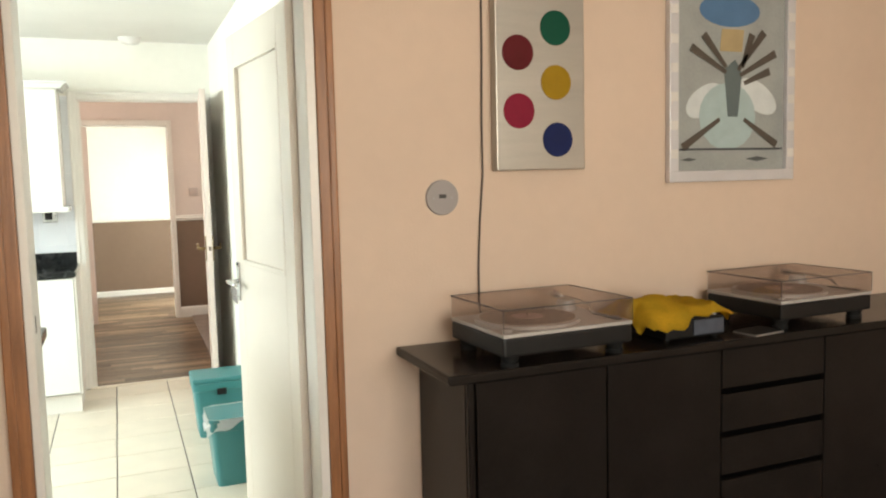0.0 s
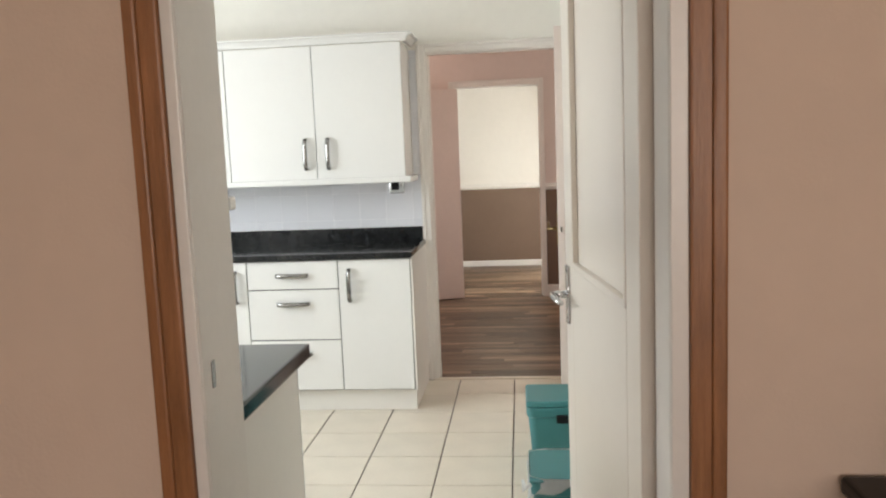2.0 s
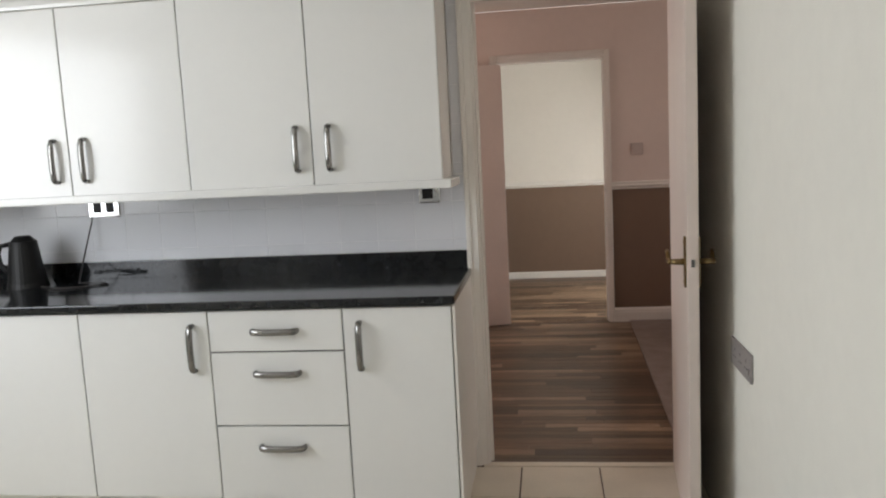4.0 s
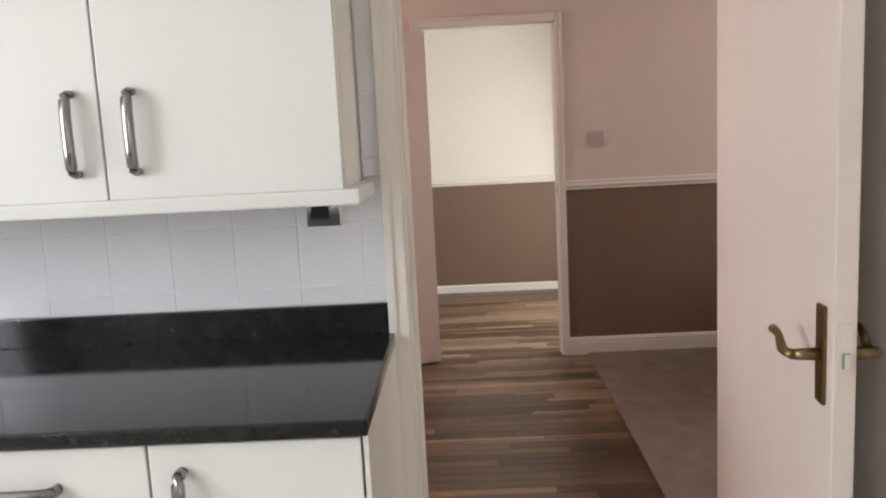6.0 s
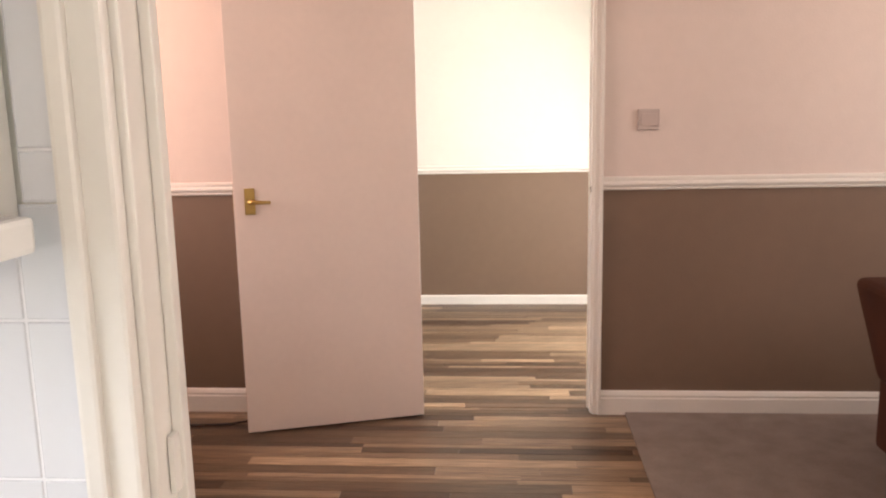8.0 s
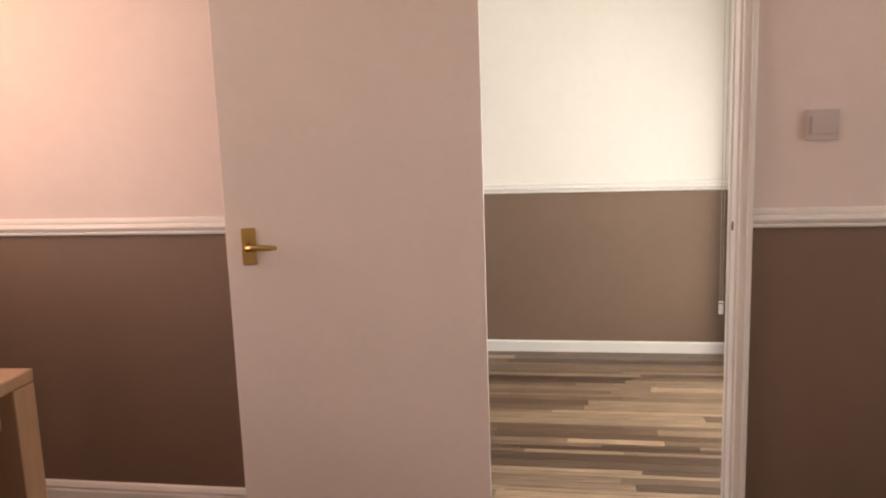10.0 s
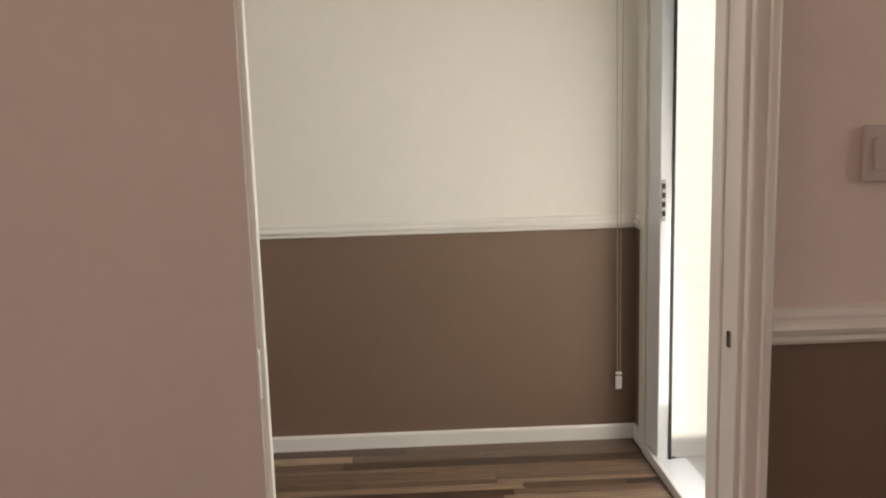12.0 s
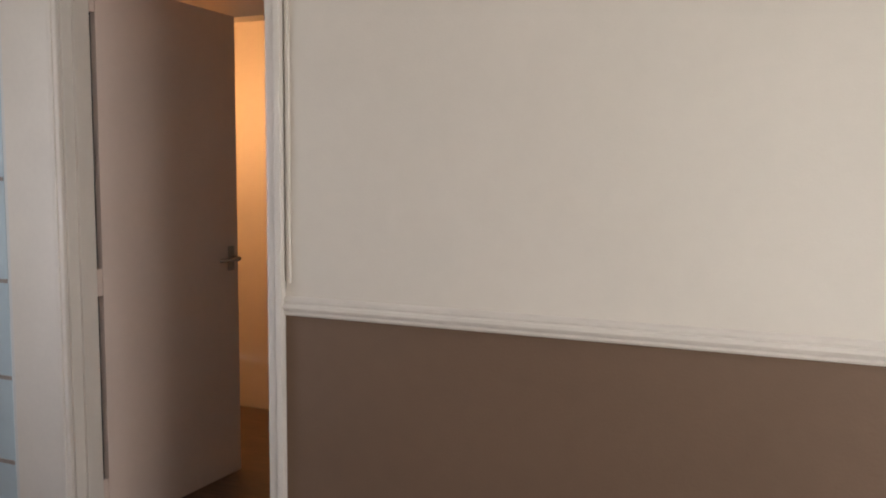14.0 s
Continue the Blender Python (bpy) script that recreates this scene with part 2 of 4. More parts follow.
gl_.new(next(x for x in gn if x.bl_idname == "ShaderNodeHueSaturation").outputs[0], blend.inputs[6])
gl_.new(blend.outputs[2], gn["Principled BSDF"].inputs["Base Color"])
M["lid"] = glass("smoked_acrylic_lid", (0.97, 0.94, 0.93), 0.0, 0.93, 0.09)
M["glass"] = glass("clear_glass", (0.95, 1, 0.98))

# ---- mesh helpers ----


def bx(bm, x0, y0, z0, x1, y1, z1, bevel=0.0, seg=2):
    r = bmesh.ops.create_cube(bm, size=1.0, matrix=Matrix.Translation(((x0 + x1) / 2, (y0 + y1) / 2, (z0 + z1) / 2)) @ Matrix.Diagonal((abs(x1 - x0), abs(y1 - y0), abs(z1 - z0), 1)))
    if bevel:
        ed = list({e for v in r["verts"] for e in v.link_edges})
        bmesh.ops.bevel(bm, geom=ed, offset=bevel, segments=seg, affect="EDGES", profile=0.6)
    return bm


def box(x0, y0, z0, x1, y1, z1, bevel=0.0, seg=2):
    return bx(bmesh.new(), x0, y0, z0, x1, y1, z1, bevel, seg)


def cyl(bm, p0, p1, r0, r1=None, seg=20):
    p0, p1 = Vector(p0), Vector(p1)
    d = p1 - p0
    m = Matrix.Translation((p0 + p1) / 2) @ d.to_track_quat("Z", "Y").to_matrix().to_4x4()
    bmesh.ops.create_cone(bm, cap_ends=True, segments=seg, radius1=r0, radius2=r0 if r1 is None else r1, depth=d.length, matrix=m)
    return bm


def tube(bm, pts, r, seg=10):
    """A round bar along a run of points; r is one radius or one for each point."""
    pts = [Vector(p) for p in pts]
    rs = r if isinstance(r, (list, tuple)) else [r] * len(pts)
    rings = []
    for i, p in enumerate(pts):
        d = (pts[min(i + 1, len(pts) - 1)] - pts[max(i - 1, 0)]).normalized()
        up = Vector((0, 0, 1)) if abs(d.z) < 0.9 else Vector((1, 0, 0))
        a = d.cross(up).normalized()
        b = d.cross(a).normalized()
        rings.append([bm.verts.new(p + rs[i] * (math.cos(k * 2 * math.pi / seg) * a + math.sin(k * 2 * math.pi / seg) * b)) for k in range(seg)])
    for r0, r1 in zip(rings, rings[1:]):
        for k in range(seg):
            bm.faces.new((r0[k], r0[(k + 1) % seg], r1[(k + 1) % seg], r1[k]))
    bm.faces.new(rings[0][::-1])
    bm.faces.new(rings[-1])
    return bm


def sweep(bm, profile, x0, x1):
    """A moulding: a closed outline of (depth, height) pairs drawn from x0 to x1, depth towards -y."""
    a = [bm.verts.new((x0, -d, h)) for d, h in profile]
    b = [bm.verts.new((x1, -d, h)) for d, h in profile]
    n = len(profile)
    for k in range(n):
        bm.faces.new((a[k], a[(k + 1) % n], b[(k + 1) % n], b[k]))
    bm.faces.new(a[::-1])
    bm.faces.new(b)
    return bm


def finish(name, bm, material, smooth=False):
    bmesh.ops.recalc_face_normals(bm, faces=bm.faces)
    me = bpy.data.meshes.new(name)
    bm.to_mesh(me)
    bm.free()
    for x in material if isinstance(material, (list, tuple)) else (material,):
        me.materials.append(M[x] if isinstance(x, str) else x)
    if smooth:
        for p in me.polygons:
            p.use_smooth = True
    return me


def part(name, bm, material, parent, label="", smooth=False):
    ob = new(name, finish(name, bm, material, smooth))
    ob.parent = parent
    return tagged(ob, label)


def thing(name, label, category, m=None, group="", kind=""):
    ob = new(name)
    ob.empty_display_size = 0.05
    ob.matrix_world = m or Matrix()
    return tagged(ob, label, category, group, kind)


def structure(name, bm, material, label, category):
    return tagged(new(name, finish(name, bm, material)), label, category, kind="structure")


def wall_mesh(bm, axis, c0, c1, a0, a1, z0, z1, openings=(), split=None):
    """A wall along x (axis 'x', c in y) or along y (axis 'y', c in x), with openings (a, b, bottom, top)."""
    cuts_a = sorted({a0, a1, *[o[0] for o in openings], *[o[1] for o in openings]})
    cuts_z = sorted({z0, z1, *[o[2] for o in openings], *[o[3] for o in openings], *([split] if split else [])})
    for i in range(len(cuts_a) - 1):
        for j in range(len(cuts_z) - 1):
            ma, mz = (cuts_a[i] + cuts_a[i + 1]) / 2, (cuts_z[j] + cuts_z[j + 1]) / 2
            if any(o[0] < ma < o[1] and o[2] < mz < o[3] for o in openings):
                continue
            if axis == "x":
                bx(bm, cuts_a[i], c0, cuts_z[j], cuts_a[i + 1], c1, cuts_z[j + 1])
            else:
                bx(bm, c0, cuts_a[i], cuts_z[j], c1, cuts_a[i + 1], cuts_z[j + 1])
    bmesh.ops.remove_doubles(bm, verts=bm.verts, dist=0.0005)
    seen = {}
    for f in list(bm.faces):
        seen.setdefault(tuple(round(v, 4) for v in f.calc_center_median()), []).append(f)
    bmesh.ops.delete(bm, geom=[f for fs in seen.values() if len(fs) > 1 for f in fs], context="FACES_ONLY")
    return bm


def wall(name, label, axis, c0, c1, a0, a1, z0, z1, low, high, openings=(), split=None):
    """low and high: the materials of the faces towards the lesser and the greater coordinate; below split, the taupe."""
    bm = wall_mesh(bmesh.new(), axis, c0, c1, a0, a1, z0, z1, openings, split)
    bmesh.ops.recalc_face_normals(bm, faces=bm.faces)
    k = 1 if axis == "x" else 0
    for f in bm.faces:
        n = f.normal[k]
        below = split and f.calc_center_median().z < split
        f.material_index = (2 if below else 0) if n < -0.5 else (2 if below else 1) if n > 0.5 else 1
    return structure(name, bm, [low, high, "taupe"], label, "wall")


# ---- dimensions ----
H = 2.375
YA, YA2 = 3.115, 3.29
YB, YB2 = 6.54, 6.60
YC, YC2 = 9.27, 9.39
YD, YD2 = 11.36, 11.48
DADO = 1.015
WX = -2.38

# ---- walls, floors, ceilings ----
wall("wall_living_kitchen", "peach painted partition with a doorway into the kitchen", "x", YA, YA2, -3.1, 3.6, 0, H, "peach", "kitchen", [(-0.2815, 0.5895, 0, 2.02)])
wall("wall_kitchen_dining", "cream kitchen wall with a doorway into the dining room", "x", YB, YB2, -3.1, 3.6, 0, H, "kitchen", "pinkish", [(-0.2485, 0.6375, 0, 2.003)])
wall("wall_dining_lobby", "off-white wall with a taupe dado and a doorway", "x", YC, YC2, -2.95, 3.6, 0, H, "pinkish", "cream", [(-0.306, 0.54, 0, 2.02)], split=DADO)
wall("wall_lobby_far", "cream wall with a taupe dado below the rail", "x", YD, YD2, -3.7, 1.2, 0, H, "cream", "pinkish", [(-2.328, -1.434, 0, 2.118)], split=0.94)
wall("wall_kitchen_side", "plain cream kitchen side wall", "y", 0.65, 0.75, YA2, YB, 0, H, "kitchen", "kitchen")
wall("wall_kitchen_window", "kitchen wall with a wide window", "y", -3.1, -3.0, YA2, YB, 0, H, "kitchen", "kitchen", [(3.75, 5.35, 1.05, 2.15)])
wall("wall_living_window", "peach living room wall with a wide window", "x", -1.8, -1.7, -3.1, 3.6, 0, H, "peach", "peach", [(-0.5, 2.3, 0.85, 2.25)])
wall("wall_living_west", "plain peach living room wall", "y", -3.1, -3.0, -1.7, YA, 0, H, "peach", "peach")
wall("wall_living_east", "plain peach living room wall", "y", 3.5, 3.6, -1.7, YA, 0, H, "peach", "peach")
wall("wall_dining_west", "off-white wall with a taupe dado and a window", "y", WX - 0.1, WX, YB2, YC, 0, H, "pinkish", "pinkish", [(7.3, 8.7, 1.05, 2.2)], split=DADO)
# invented opening in this unseen wall, beside the east fill light
wall("wall_dining_east", "off-white wall with a taupe dado", "y", 3.5, 3.6, YB2, YC, 0, H, "pinkish", "pinkish", [(7.1, 8.7, 0.95, 2.1)], split=DADO)
wall("wall_lobby_patio", "cream wall with a taupe dado and a patio doorway", "y", 0.925, 1.05, YC2, YD, 0, H, "cream", "brick", [(9.62, 11.2, 0, 2.1)], split=0.94)
wall("wall_lobby_west", "cream wall with a taupe dado", "y", -2.95, -2.85, YC2, YD, 0, H, "cream", "cream", [(9.7, 10.7, 0.3, 2.05)], split=0.94)
wall("wall_bedroom_far", "pale wall lit by a warm lamp", "x", 13.10, 13.20, -3.7, 1.2, 0, H, "cream", "cream")
wall("wall_bedroom_west", "pale bedroom wall", "y", -3.7, -3.6, YD2, 13.10, 0, H, "cream", "cream")
wall("wall_bedroom_east", "pale bedroom wall", "y", 1.1, 1.2, YD2, 13.10, 0, H, "cream", "cream")
for nm, (x0, y0, x1, y1) in {"ceiling_living": (-3.1, -1.8, 3.6, YA), "ceiling_kitchen": (-3.1, YA2, 0.75, YB), "ceiling_dining": (WX - 0.1, YB2, 3.6, YC),
                             "ceiling_lobby": (-2.95, YC2, 1.05, YD), "ceiling_bedroom": (-3.7, YD2, 1.2, 13.20)}.items():
    structure(nm, box(x0, y0, H + 0.002, x1, y1, H + 0.1), "ceiling", "flat white painted ceiling", "ceiling")

structure("floor_living", box(-3.1, -1.8, -0.12, 3.6, YA + 0.06, -0.004), "carpet", "beige living room carpet", "floor")
floor_kitchen = structure("floor_kitchen", box(-3.1, YA + 0.064, -0.12, 0.75, YB, -0.006), "floorgrout", "cream ceramic tiles with dark grout", "floor")
floor_dining = structure("floor_dining", box(WX - 0.1, YB + 0.003, -0.12, 3.6, YC + 0.06, -0.012), "subfloor", "wood strip laminate in mixed brown tones", "floor")
floor_lobby = structure("floor_lobby", box(-2.95, YC + 0.063, -0.12, 0.925, YD + 0.06, -0.012), "subfloor", "wood strip laminate in mixed brown tones", "floor")
structure("floor_bedroom", box(-3.7, YD + 0.063, -0.12, 1.2, 13.20, -0.002), "laminate", "dark wood laminate floor", "floor")
bm = bmesh.new()
v = [bm.verts.new(p) for p in ((0.615, YB2, 0.001), (3.5, YB2, 0.001), (3.5, YC, 0.001), (0.662, YC, 0.001))]
f = bm.faces.new(v)
r = bmesh.ops.extrude_face_region(bm, geom=[f])
bmesh.ops.translate(bm, verts=[g for g in r["geom"] if isinstance(g, bmesh.types.BMVert)], vec=(0, 0, 0.012))
tagged(new("carpet", finish("carpet", bm, "carpet")), "flat beige carpet laid beside the laminate floor", "carpet", kind="structure")

# mouldings
DADO_PROFILE = [(0, 0), (0.012, 0), (0.016, 0.006), (0.011, 0.012), (0.02, 0.018), (0.024, 0.026), (0.02, 0.034), (0.012, 0.038), (0.015, 0.045), (0.014, 0.052), (0.007, 0.057), (0, 0.058)]
SKIRT_PROFILE = [(0, 0), (0.018, 0), (0.018, 0.075), (0.014, 0.082), (0.016, 0.09), (0.008, 0.104), (0, 0.11)]


def moulding(name, profile, m, length, label, category):
    bm = sweep(bmesh.new(), profile, 0, length)
    ob = structure(name, bm, "gloss", label, category)
    ob.matrix_world = m
    return ob


def run_x(name, profile, x0, x1, y, z, label, category):
    return moulding(name, profile, pose(x0, y, z), x1 - x0, label, category)


def run_y(name, profile, y0, y1, x, z, face, label, category):
    """face -1: on a wall whose room lies towards -x; +1: towards +x."""
    m = pose(x, y1, z, 0, 0, -90) if face < 0 else pose(x, y0, z, 0, 0, 90)
    return moulding(name, profile, m, y1 - y0, label, category)


for x0, x1 in ((WX, -0.335), (0.552, 3.5)):
    run_x("dado_rail", DADO_PROFILE, x0, x1, YC, DADO, "white moulded dado rail", "dado rail")
    run_x("baseboard", SKIRT_PROFILE, x0, x1, YC, 0, "white moulded skirting board", "skirting board")
run_y("dado_rail", DADO_PROFILE, YB2, YC - 0.03, WX, DADO, 1, "white moulded dado rail", "dado rail")
run_y("baseboard", SKIRT_PROFILE, YB2, YC - 0.03, WX, 0, 1, "white moulded skirting board", "skirting board")
run_x("dado_rail", DADO_PROFILE, -1.401, 0.925, YD, 0.94, "white moulded dado rail", "dado rail")
run_x("baseboard", [(0, 0), (0.014, 0), (0.014, 0.058), (0.008, 0.066), (0, 0.066)], -1.401, 0.925, YD, 0, "low white skirting board", "skirting board")
run_y("dado_rail", DADO_PROFILE, 11.262, YD - 0.03, 0.925, 0.94, -1, "white moulded dado rail", "dado rail")
run_y("baseboard", [(0, 0), (0.014, 0), (0.014, 0.058), (0.008, 0.066), (0, 0.066)], 11.262, YD - 0.02, 0.925, 0, -1, "low white skirting board", "skirting board")
structure("trim_bead", box(-1.393, YD - 0.012, 1.04, -1.379, YD - 0.001, 2.3, 0.004), "cream", "narrow bead running up the painted wall", "trim")

structure("boxing_panel", box(-2.557, YD - 0.024, 0, -2.332, YD - 0.001, H, 0.003), "gloss", "plain white boxed panel beside the bedroom door", "panel")
w1 = thing("window_1", "narrow strip of pale blue glazing in the corner", "window", kind="structure")
part("window_frame", box(-2.845, YD - 0.022, 0, -2.5575, YD - 0.001, H, 0.003), "upvc", w1)
part("pane", box(-2.832, YD - 0.025, 0.05, -2.572, YD - 0.0225, H - 0.1), "paleblue", w1)
for z in (0.30, 0.62, 0.98, 1.35, 1.7):
    part("glazing_bar", box(-2.832, YD - 0.031, z - 0.007, -2.572, YD - 0.0255, z + 0.007), "greyplastic", w1)

# ---- doorways ----


def frame_set(name, xa, xb, y0, y1, top, lining, front, back, wl, wr, label, front_mat="gloss", stop=None, inset=(0.008, 0.008), rebate=None):
    """The lining of a doorway with its stop, and an architrave on each face; xa, xb the clear opening."""
    e = thing(name, label, "door frame", kind="structure")
    part("jamb", box(xa - lining, y0, 0, xa, y1, top, 0.003), "gloss", e)
    bm = box(xb, y0, 0, xb + lining, rebate or y1, top, 0.003)
    if rebate:
        bx(bm, xb + 0.016, rebate - 0.002, 0, xb + lining, y1, top, 0.002)
    part("jamb", bm, "gloss", e)
    part("head", box(xa - lining, y0, top, xb + lining, y1, top + lining, 0.003), "gloss", e)
    if stop:
        for a, b in ((xa, xa + 0.012), (xb - 0.006, xb)):
            part("stop", box(a, stop[0], 0, b, stop[1], top, 0.002), "gloss", e)
    for y, s, m in ((y0, -1, front_mat), (y1, 1, "gloss")):
        if (s < 0 and not front) or (s > 0 and not back):
            continue
        for a, b in ((xa - wl, xa - (inset[0] if s < 0 else 0.008)), (xb + (inset[1] if s < 0 else 0.008), xb + wr)):
            bm = bmesh.new()
            ya, yb = sorted((y, y + s * 0.018))
            bx(bm, a, ya, 0, b, yb, top + wl, 0.005)
            w = b - a
            ya, yb = sorted((y + s * 0.014, y + s * 0.026))
            o = a if a < xa else b - w * 0.42
            bx(bm, o, ya, 0, o + w * 0.42, yb, top + wl, 0.005)
            part("architrave", bm, m, e)
        ya, yb = sorted((y, y + s * 0.018))
        bm = box(xa - 0.007, ya, top + 0.008, xb + 0.007, yb, top + wl, 0.005)
        ya, yb = sorted((y + s * 0.014, y + s * 0.026))
        bx(bm, xa - 0.007, ya, top + 0.04, xb + 0.007, yb, top + wl, 0.005)
        part("architrave", bm, m, e)
    return e


f1 = frame_set("door_frame_1", -0.240, 0.553, YA - 0.002, YA2 + 0.002, 1.99, 0.036, True, True, 0.081, 0.087, "white lined doorway with stained oak architraves", "oak", None, (0.024, 0.030), 3.252)
part("casing", box(-0.2635, YA - 0.012, 0, -0.2405, YA - 0.0025, 2.0, 0.004), "gloss", f1)
part("casing", box(0.5535, YA - 0.012, 0, 0.5825, YA - 0.0025, 2.0, 0.003), "gloss", f1)
f2 = frame_set("door_frame_2", -0.216, 0.605, YB - 0.002, YB2 + 0.002, 1.97, 0.032, True, False, 0.06, 0.042, "white gloss painted door lining and architraves", stop=(6.575, 6.592))
f3 = frame_set("door_frame_3", -0.270, 0.505, YC - 0.002, YC2 + 0.002, 1.99, 0.032, True, True, 0.060, 0.046, "white gloss painted door lining and architraves", stop=(9.33, 9.35))
f4 = frame_set("door_frame_4", -2.295, -1.465, YD - 0.002, YD2 + 0.002, 2.085, 0.032, True, False, 0.034, 0.065, "white painted door lining and architraves", stop=(11.40, 11.42))
part("strike_plate", box(-0.242, 3.148, 0.982, -0.2385, 3.163, 1.032, 0.001), "nickel", f1, "small steel strike plate")
part("strike_plate", box(-0.215, 6.56, 0.98, -0.209, 6.59, 1.04, 0.001), "gloss", f2, "painted over strike plate")
part("strike_plate", box(0.501, 9.291, 1.003, 0.507, 9.302, 1.030, 0.001), "nickel", f3, "small steel strike plate")
# added strip: blocks light through the hinge gap, dark as its shade
part("rebate", box(-2.357, 11.4825, 0, -2.315, 11.5055, 2.07), "darkseal", f4, "dark strip painting the shade of the hinge gap")
structure("bulkhead", box(-3.6, 12.26, 2.07, 1.1, 12.36, H + 0.001), "cream", "dropped bulkhead across the room beyond", "bulkhead")
structure("threshold_strip", box(-0.245, YB - 0.03, -0.004, 0.59, YB + 0.012, 0.006, 0.003), "floortile", "pale threshold strip between tiles and laminate", "threshold")


def lever_handle(parent, x, y, z, side, material, plate_h=0.16, plate_w=0.04, reach=-1, scroll=False, label="", size=1.0):
    """A lever on a back plate; side: which way it stands off the leaf along local y; reach: the way that the lever points along local x."""
    bm = box(x - plate_w / 2, y, z - plate_h / 2, x + plate_w / 2, y + side * 0.007, z + plate_h / 2, 0.003)
    plate = part("handle_plate", bm, material, parent, label)
    reach *= size
    bm = bmesh.new()
    cyl(bm, (x, y + side * 0.006, z), (x, y + side * 0.045, z), 0.011, 0.009)
    if scroll:
        pts = [(x, y + side * 0.048, z), (x + reach * 0.035, y + side * 0.05, z - 0.003), (x + reach * 0.056, y + side * 0.051, z - 0.002), (x + reach * 0.07, y + side * 0.051, z + 0.006), (x + reach * 0.080, y + side * 0.051, z + 0.016), (x + reach * 0.096, y + side * 0.052, z + 0.021), (x + reach * 0.118, y + side * 0.053, z + 0.022)]
        tube(bm, pts, [0.009, 0.008, 0.009, 0.008, 0.007, 0.007, 0.008])
    else:
        tube(bm, [(x - reach * 0.008, y + side * 0.045, z), (x + reach * 0.03, y + side * 0.047, z), (x + reach * 0.075, y + side * 0.046, z - 0.002), (x + reach * 0.11, y + side * 0.042, z - 0.003)], [0.010, 0.009, 0.008, 0.007])
    part("lever", bm, material, plate, smooth=True)
    bm = bmesh.new()
    for dz in (-plate_h * 0.4, plate_h * 0.4):
        cyl(bm, (x, y + side * 0.005, z + dz), (x, y + side * 0.0085, z + dz), 0.005, seg=10)
    part("screw", bm, material, plate)
    return plate


def hinges(parent, y, material="steel"):
    for z in (0.22, 1.0, 1.76):
        bm = cyl(bmesh.new(), (0.0, y, z - 0.04), (0.0, y, z + 0.04), 0.006, seg=10)
        part("hinge", bm, material, parent)


def leaf_flush(name, label, m, w, h, t, mat_name, side=1):
    """A flush leaf; its hinge edge at the local origin, reaching along +x, thickness along +y."""
    e = thing(name, label, "door", m, kind="structure")
    part("leaf", box(0, 0, 0.008, w, t, h, 0.003), mat_name, e)
    hinges(e, -0.004 if side > 0 else t + 0.004)
    return e


# kitchen door: framed leaf with a large sunk upper panel
ang = math.degrees(math.atan2(0.75, -0.09))
d1 = thing("door_1", "open cream painted door with a sunk upper panel", "door", pose(0.527, 3.255, 0, 0, 0, ang), kind="structure")
W1, T1, H1 = 0.757, 0.038, 1.98
bm = bmesh.new()
bx(bm, 0, -T1, 0.008, 0.10, 0, H1, 0.003)
bx(bm, W1 - 0.10, -T1, 0.008, W1, 0, H1, 0.003)
bx(bm, 0.10, -T1, 0.008, W1 - 0.10, 0, 1.07, 0.003)
bx(bm, 0.10, -T1, H1 - 0.12, W1 - 0.10, 0, H1, 0.003)
part("leaf", bm, "door", d1)
part("sunk_panel", box(0.095, -T1 + 0.014, 1.065, W1 - 0.095, -0.014, H1 - 0.115), "door", d1)
for y, s in ((-0.006, 1), (-T1 + 0.006, -1)):
    bm = bmesh.new()
    for a, b, c, d in ((0.10, 1.07, 0.116, H1 - 0.12), (W1 - 0.116, 1.07, W1 - 0.10, H1 - 0.12), (0.10, 1.07, W1 - 0.10, 1.086), (0.10, H1 - 0.136, W1 - 0.10, H1 - 0.12)):
        bx(bm, a, y - 0.008, b, c, y + 0.008, d, 0.003)
    part("panel_bead", bm, "door", d1)
lever_handle(d1, W1 - 0.045, 0, 0.99, 1, "chrome", 0.16, 0.04, -1, label="satin chrome lever handle on a plate")
lever_handle(d1, W1 - 0.045, -T1, 0.99, -1, "chrome", 0.16, 0.04, -1, label="satin chrome lever handle on a plate")

# door from kitchen to dining room, opened into the kitchen
ang2 = math.degrees(math.atan2(-0.755, -0.063))
d2 = leaf_flush("door_2", "open off-white painted door with aged brass handles", pose(0.562, 6.535, 0, 0, 0, ang2), 0.757, 1.98, 0.036, "doorpink", -1)
lever_handle(d2, 0.757 - 0.042, 0, 0.985, -1, "bronze", 0.165, 0.035, -1, True, "aged brass scroll lever handle", 0.75)
lever_handle(d2, 0.757 - 0.042, 0.036, 0.985, 1, "bronze", 0.165, 0.035, -1, True, "aged brass scroll lever handle", 0.75)
part("latch_plate", box(0.7565, 0.008, 0.925, 0.7590, 0.028, 1.045), "doorpink", d2, "painted latch plate")
part("latch_bolt", box(0.757, 0.012, 0.973, 0.766, 0.024, 0.998, 0.002), "chrome", d2)

# door from dining room to lobby, swung back towards the wall
ang3 = math.degrees(math.atan2(9.032 - 9.263, -0.995 + 0.254))
d3 = leaf_flush("door_3", "flush off-white door swung back with a brass handle", pose(-0.254, 9.250, 0, 0, 0, ang3), 0.777, 1.98, 0.035, "doorpink", 1)
lever_handle(d3, 0.777 - 0.066, 0.035, 1.012, 1, "brass", 0.11, 0.042, -1, False, "short brass lever handle", 0.75)
part("latch_plate", box(0.7765, 0.008, 0.96, 0.779, 0.027, 1.06), "brass", d3)

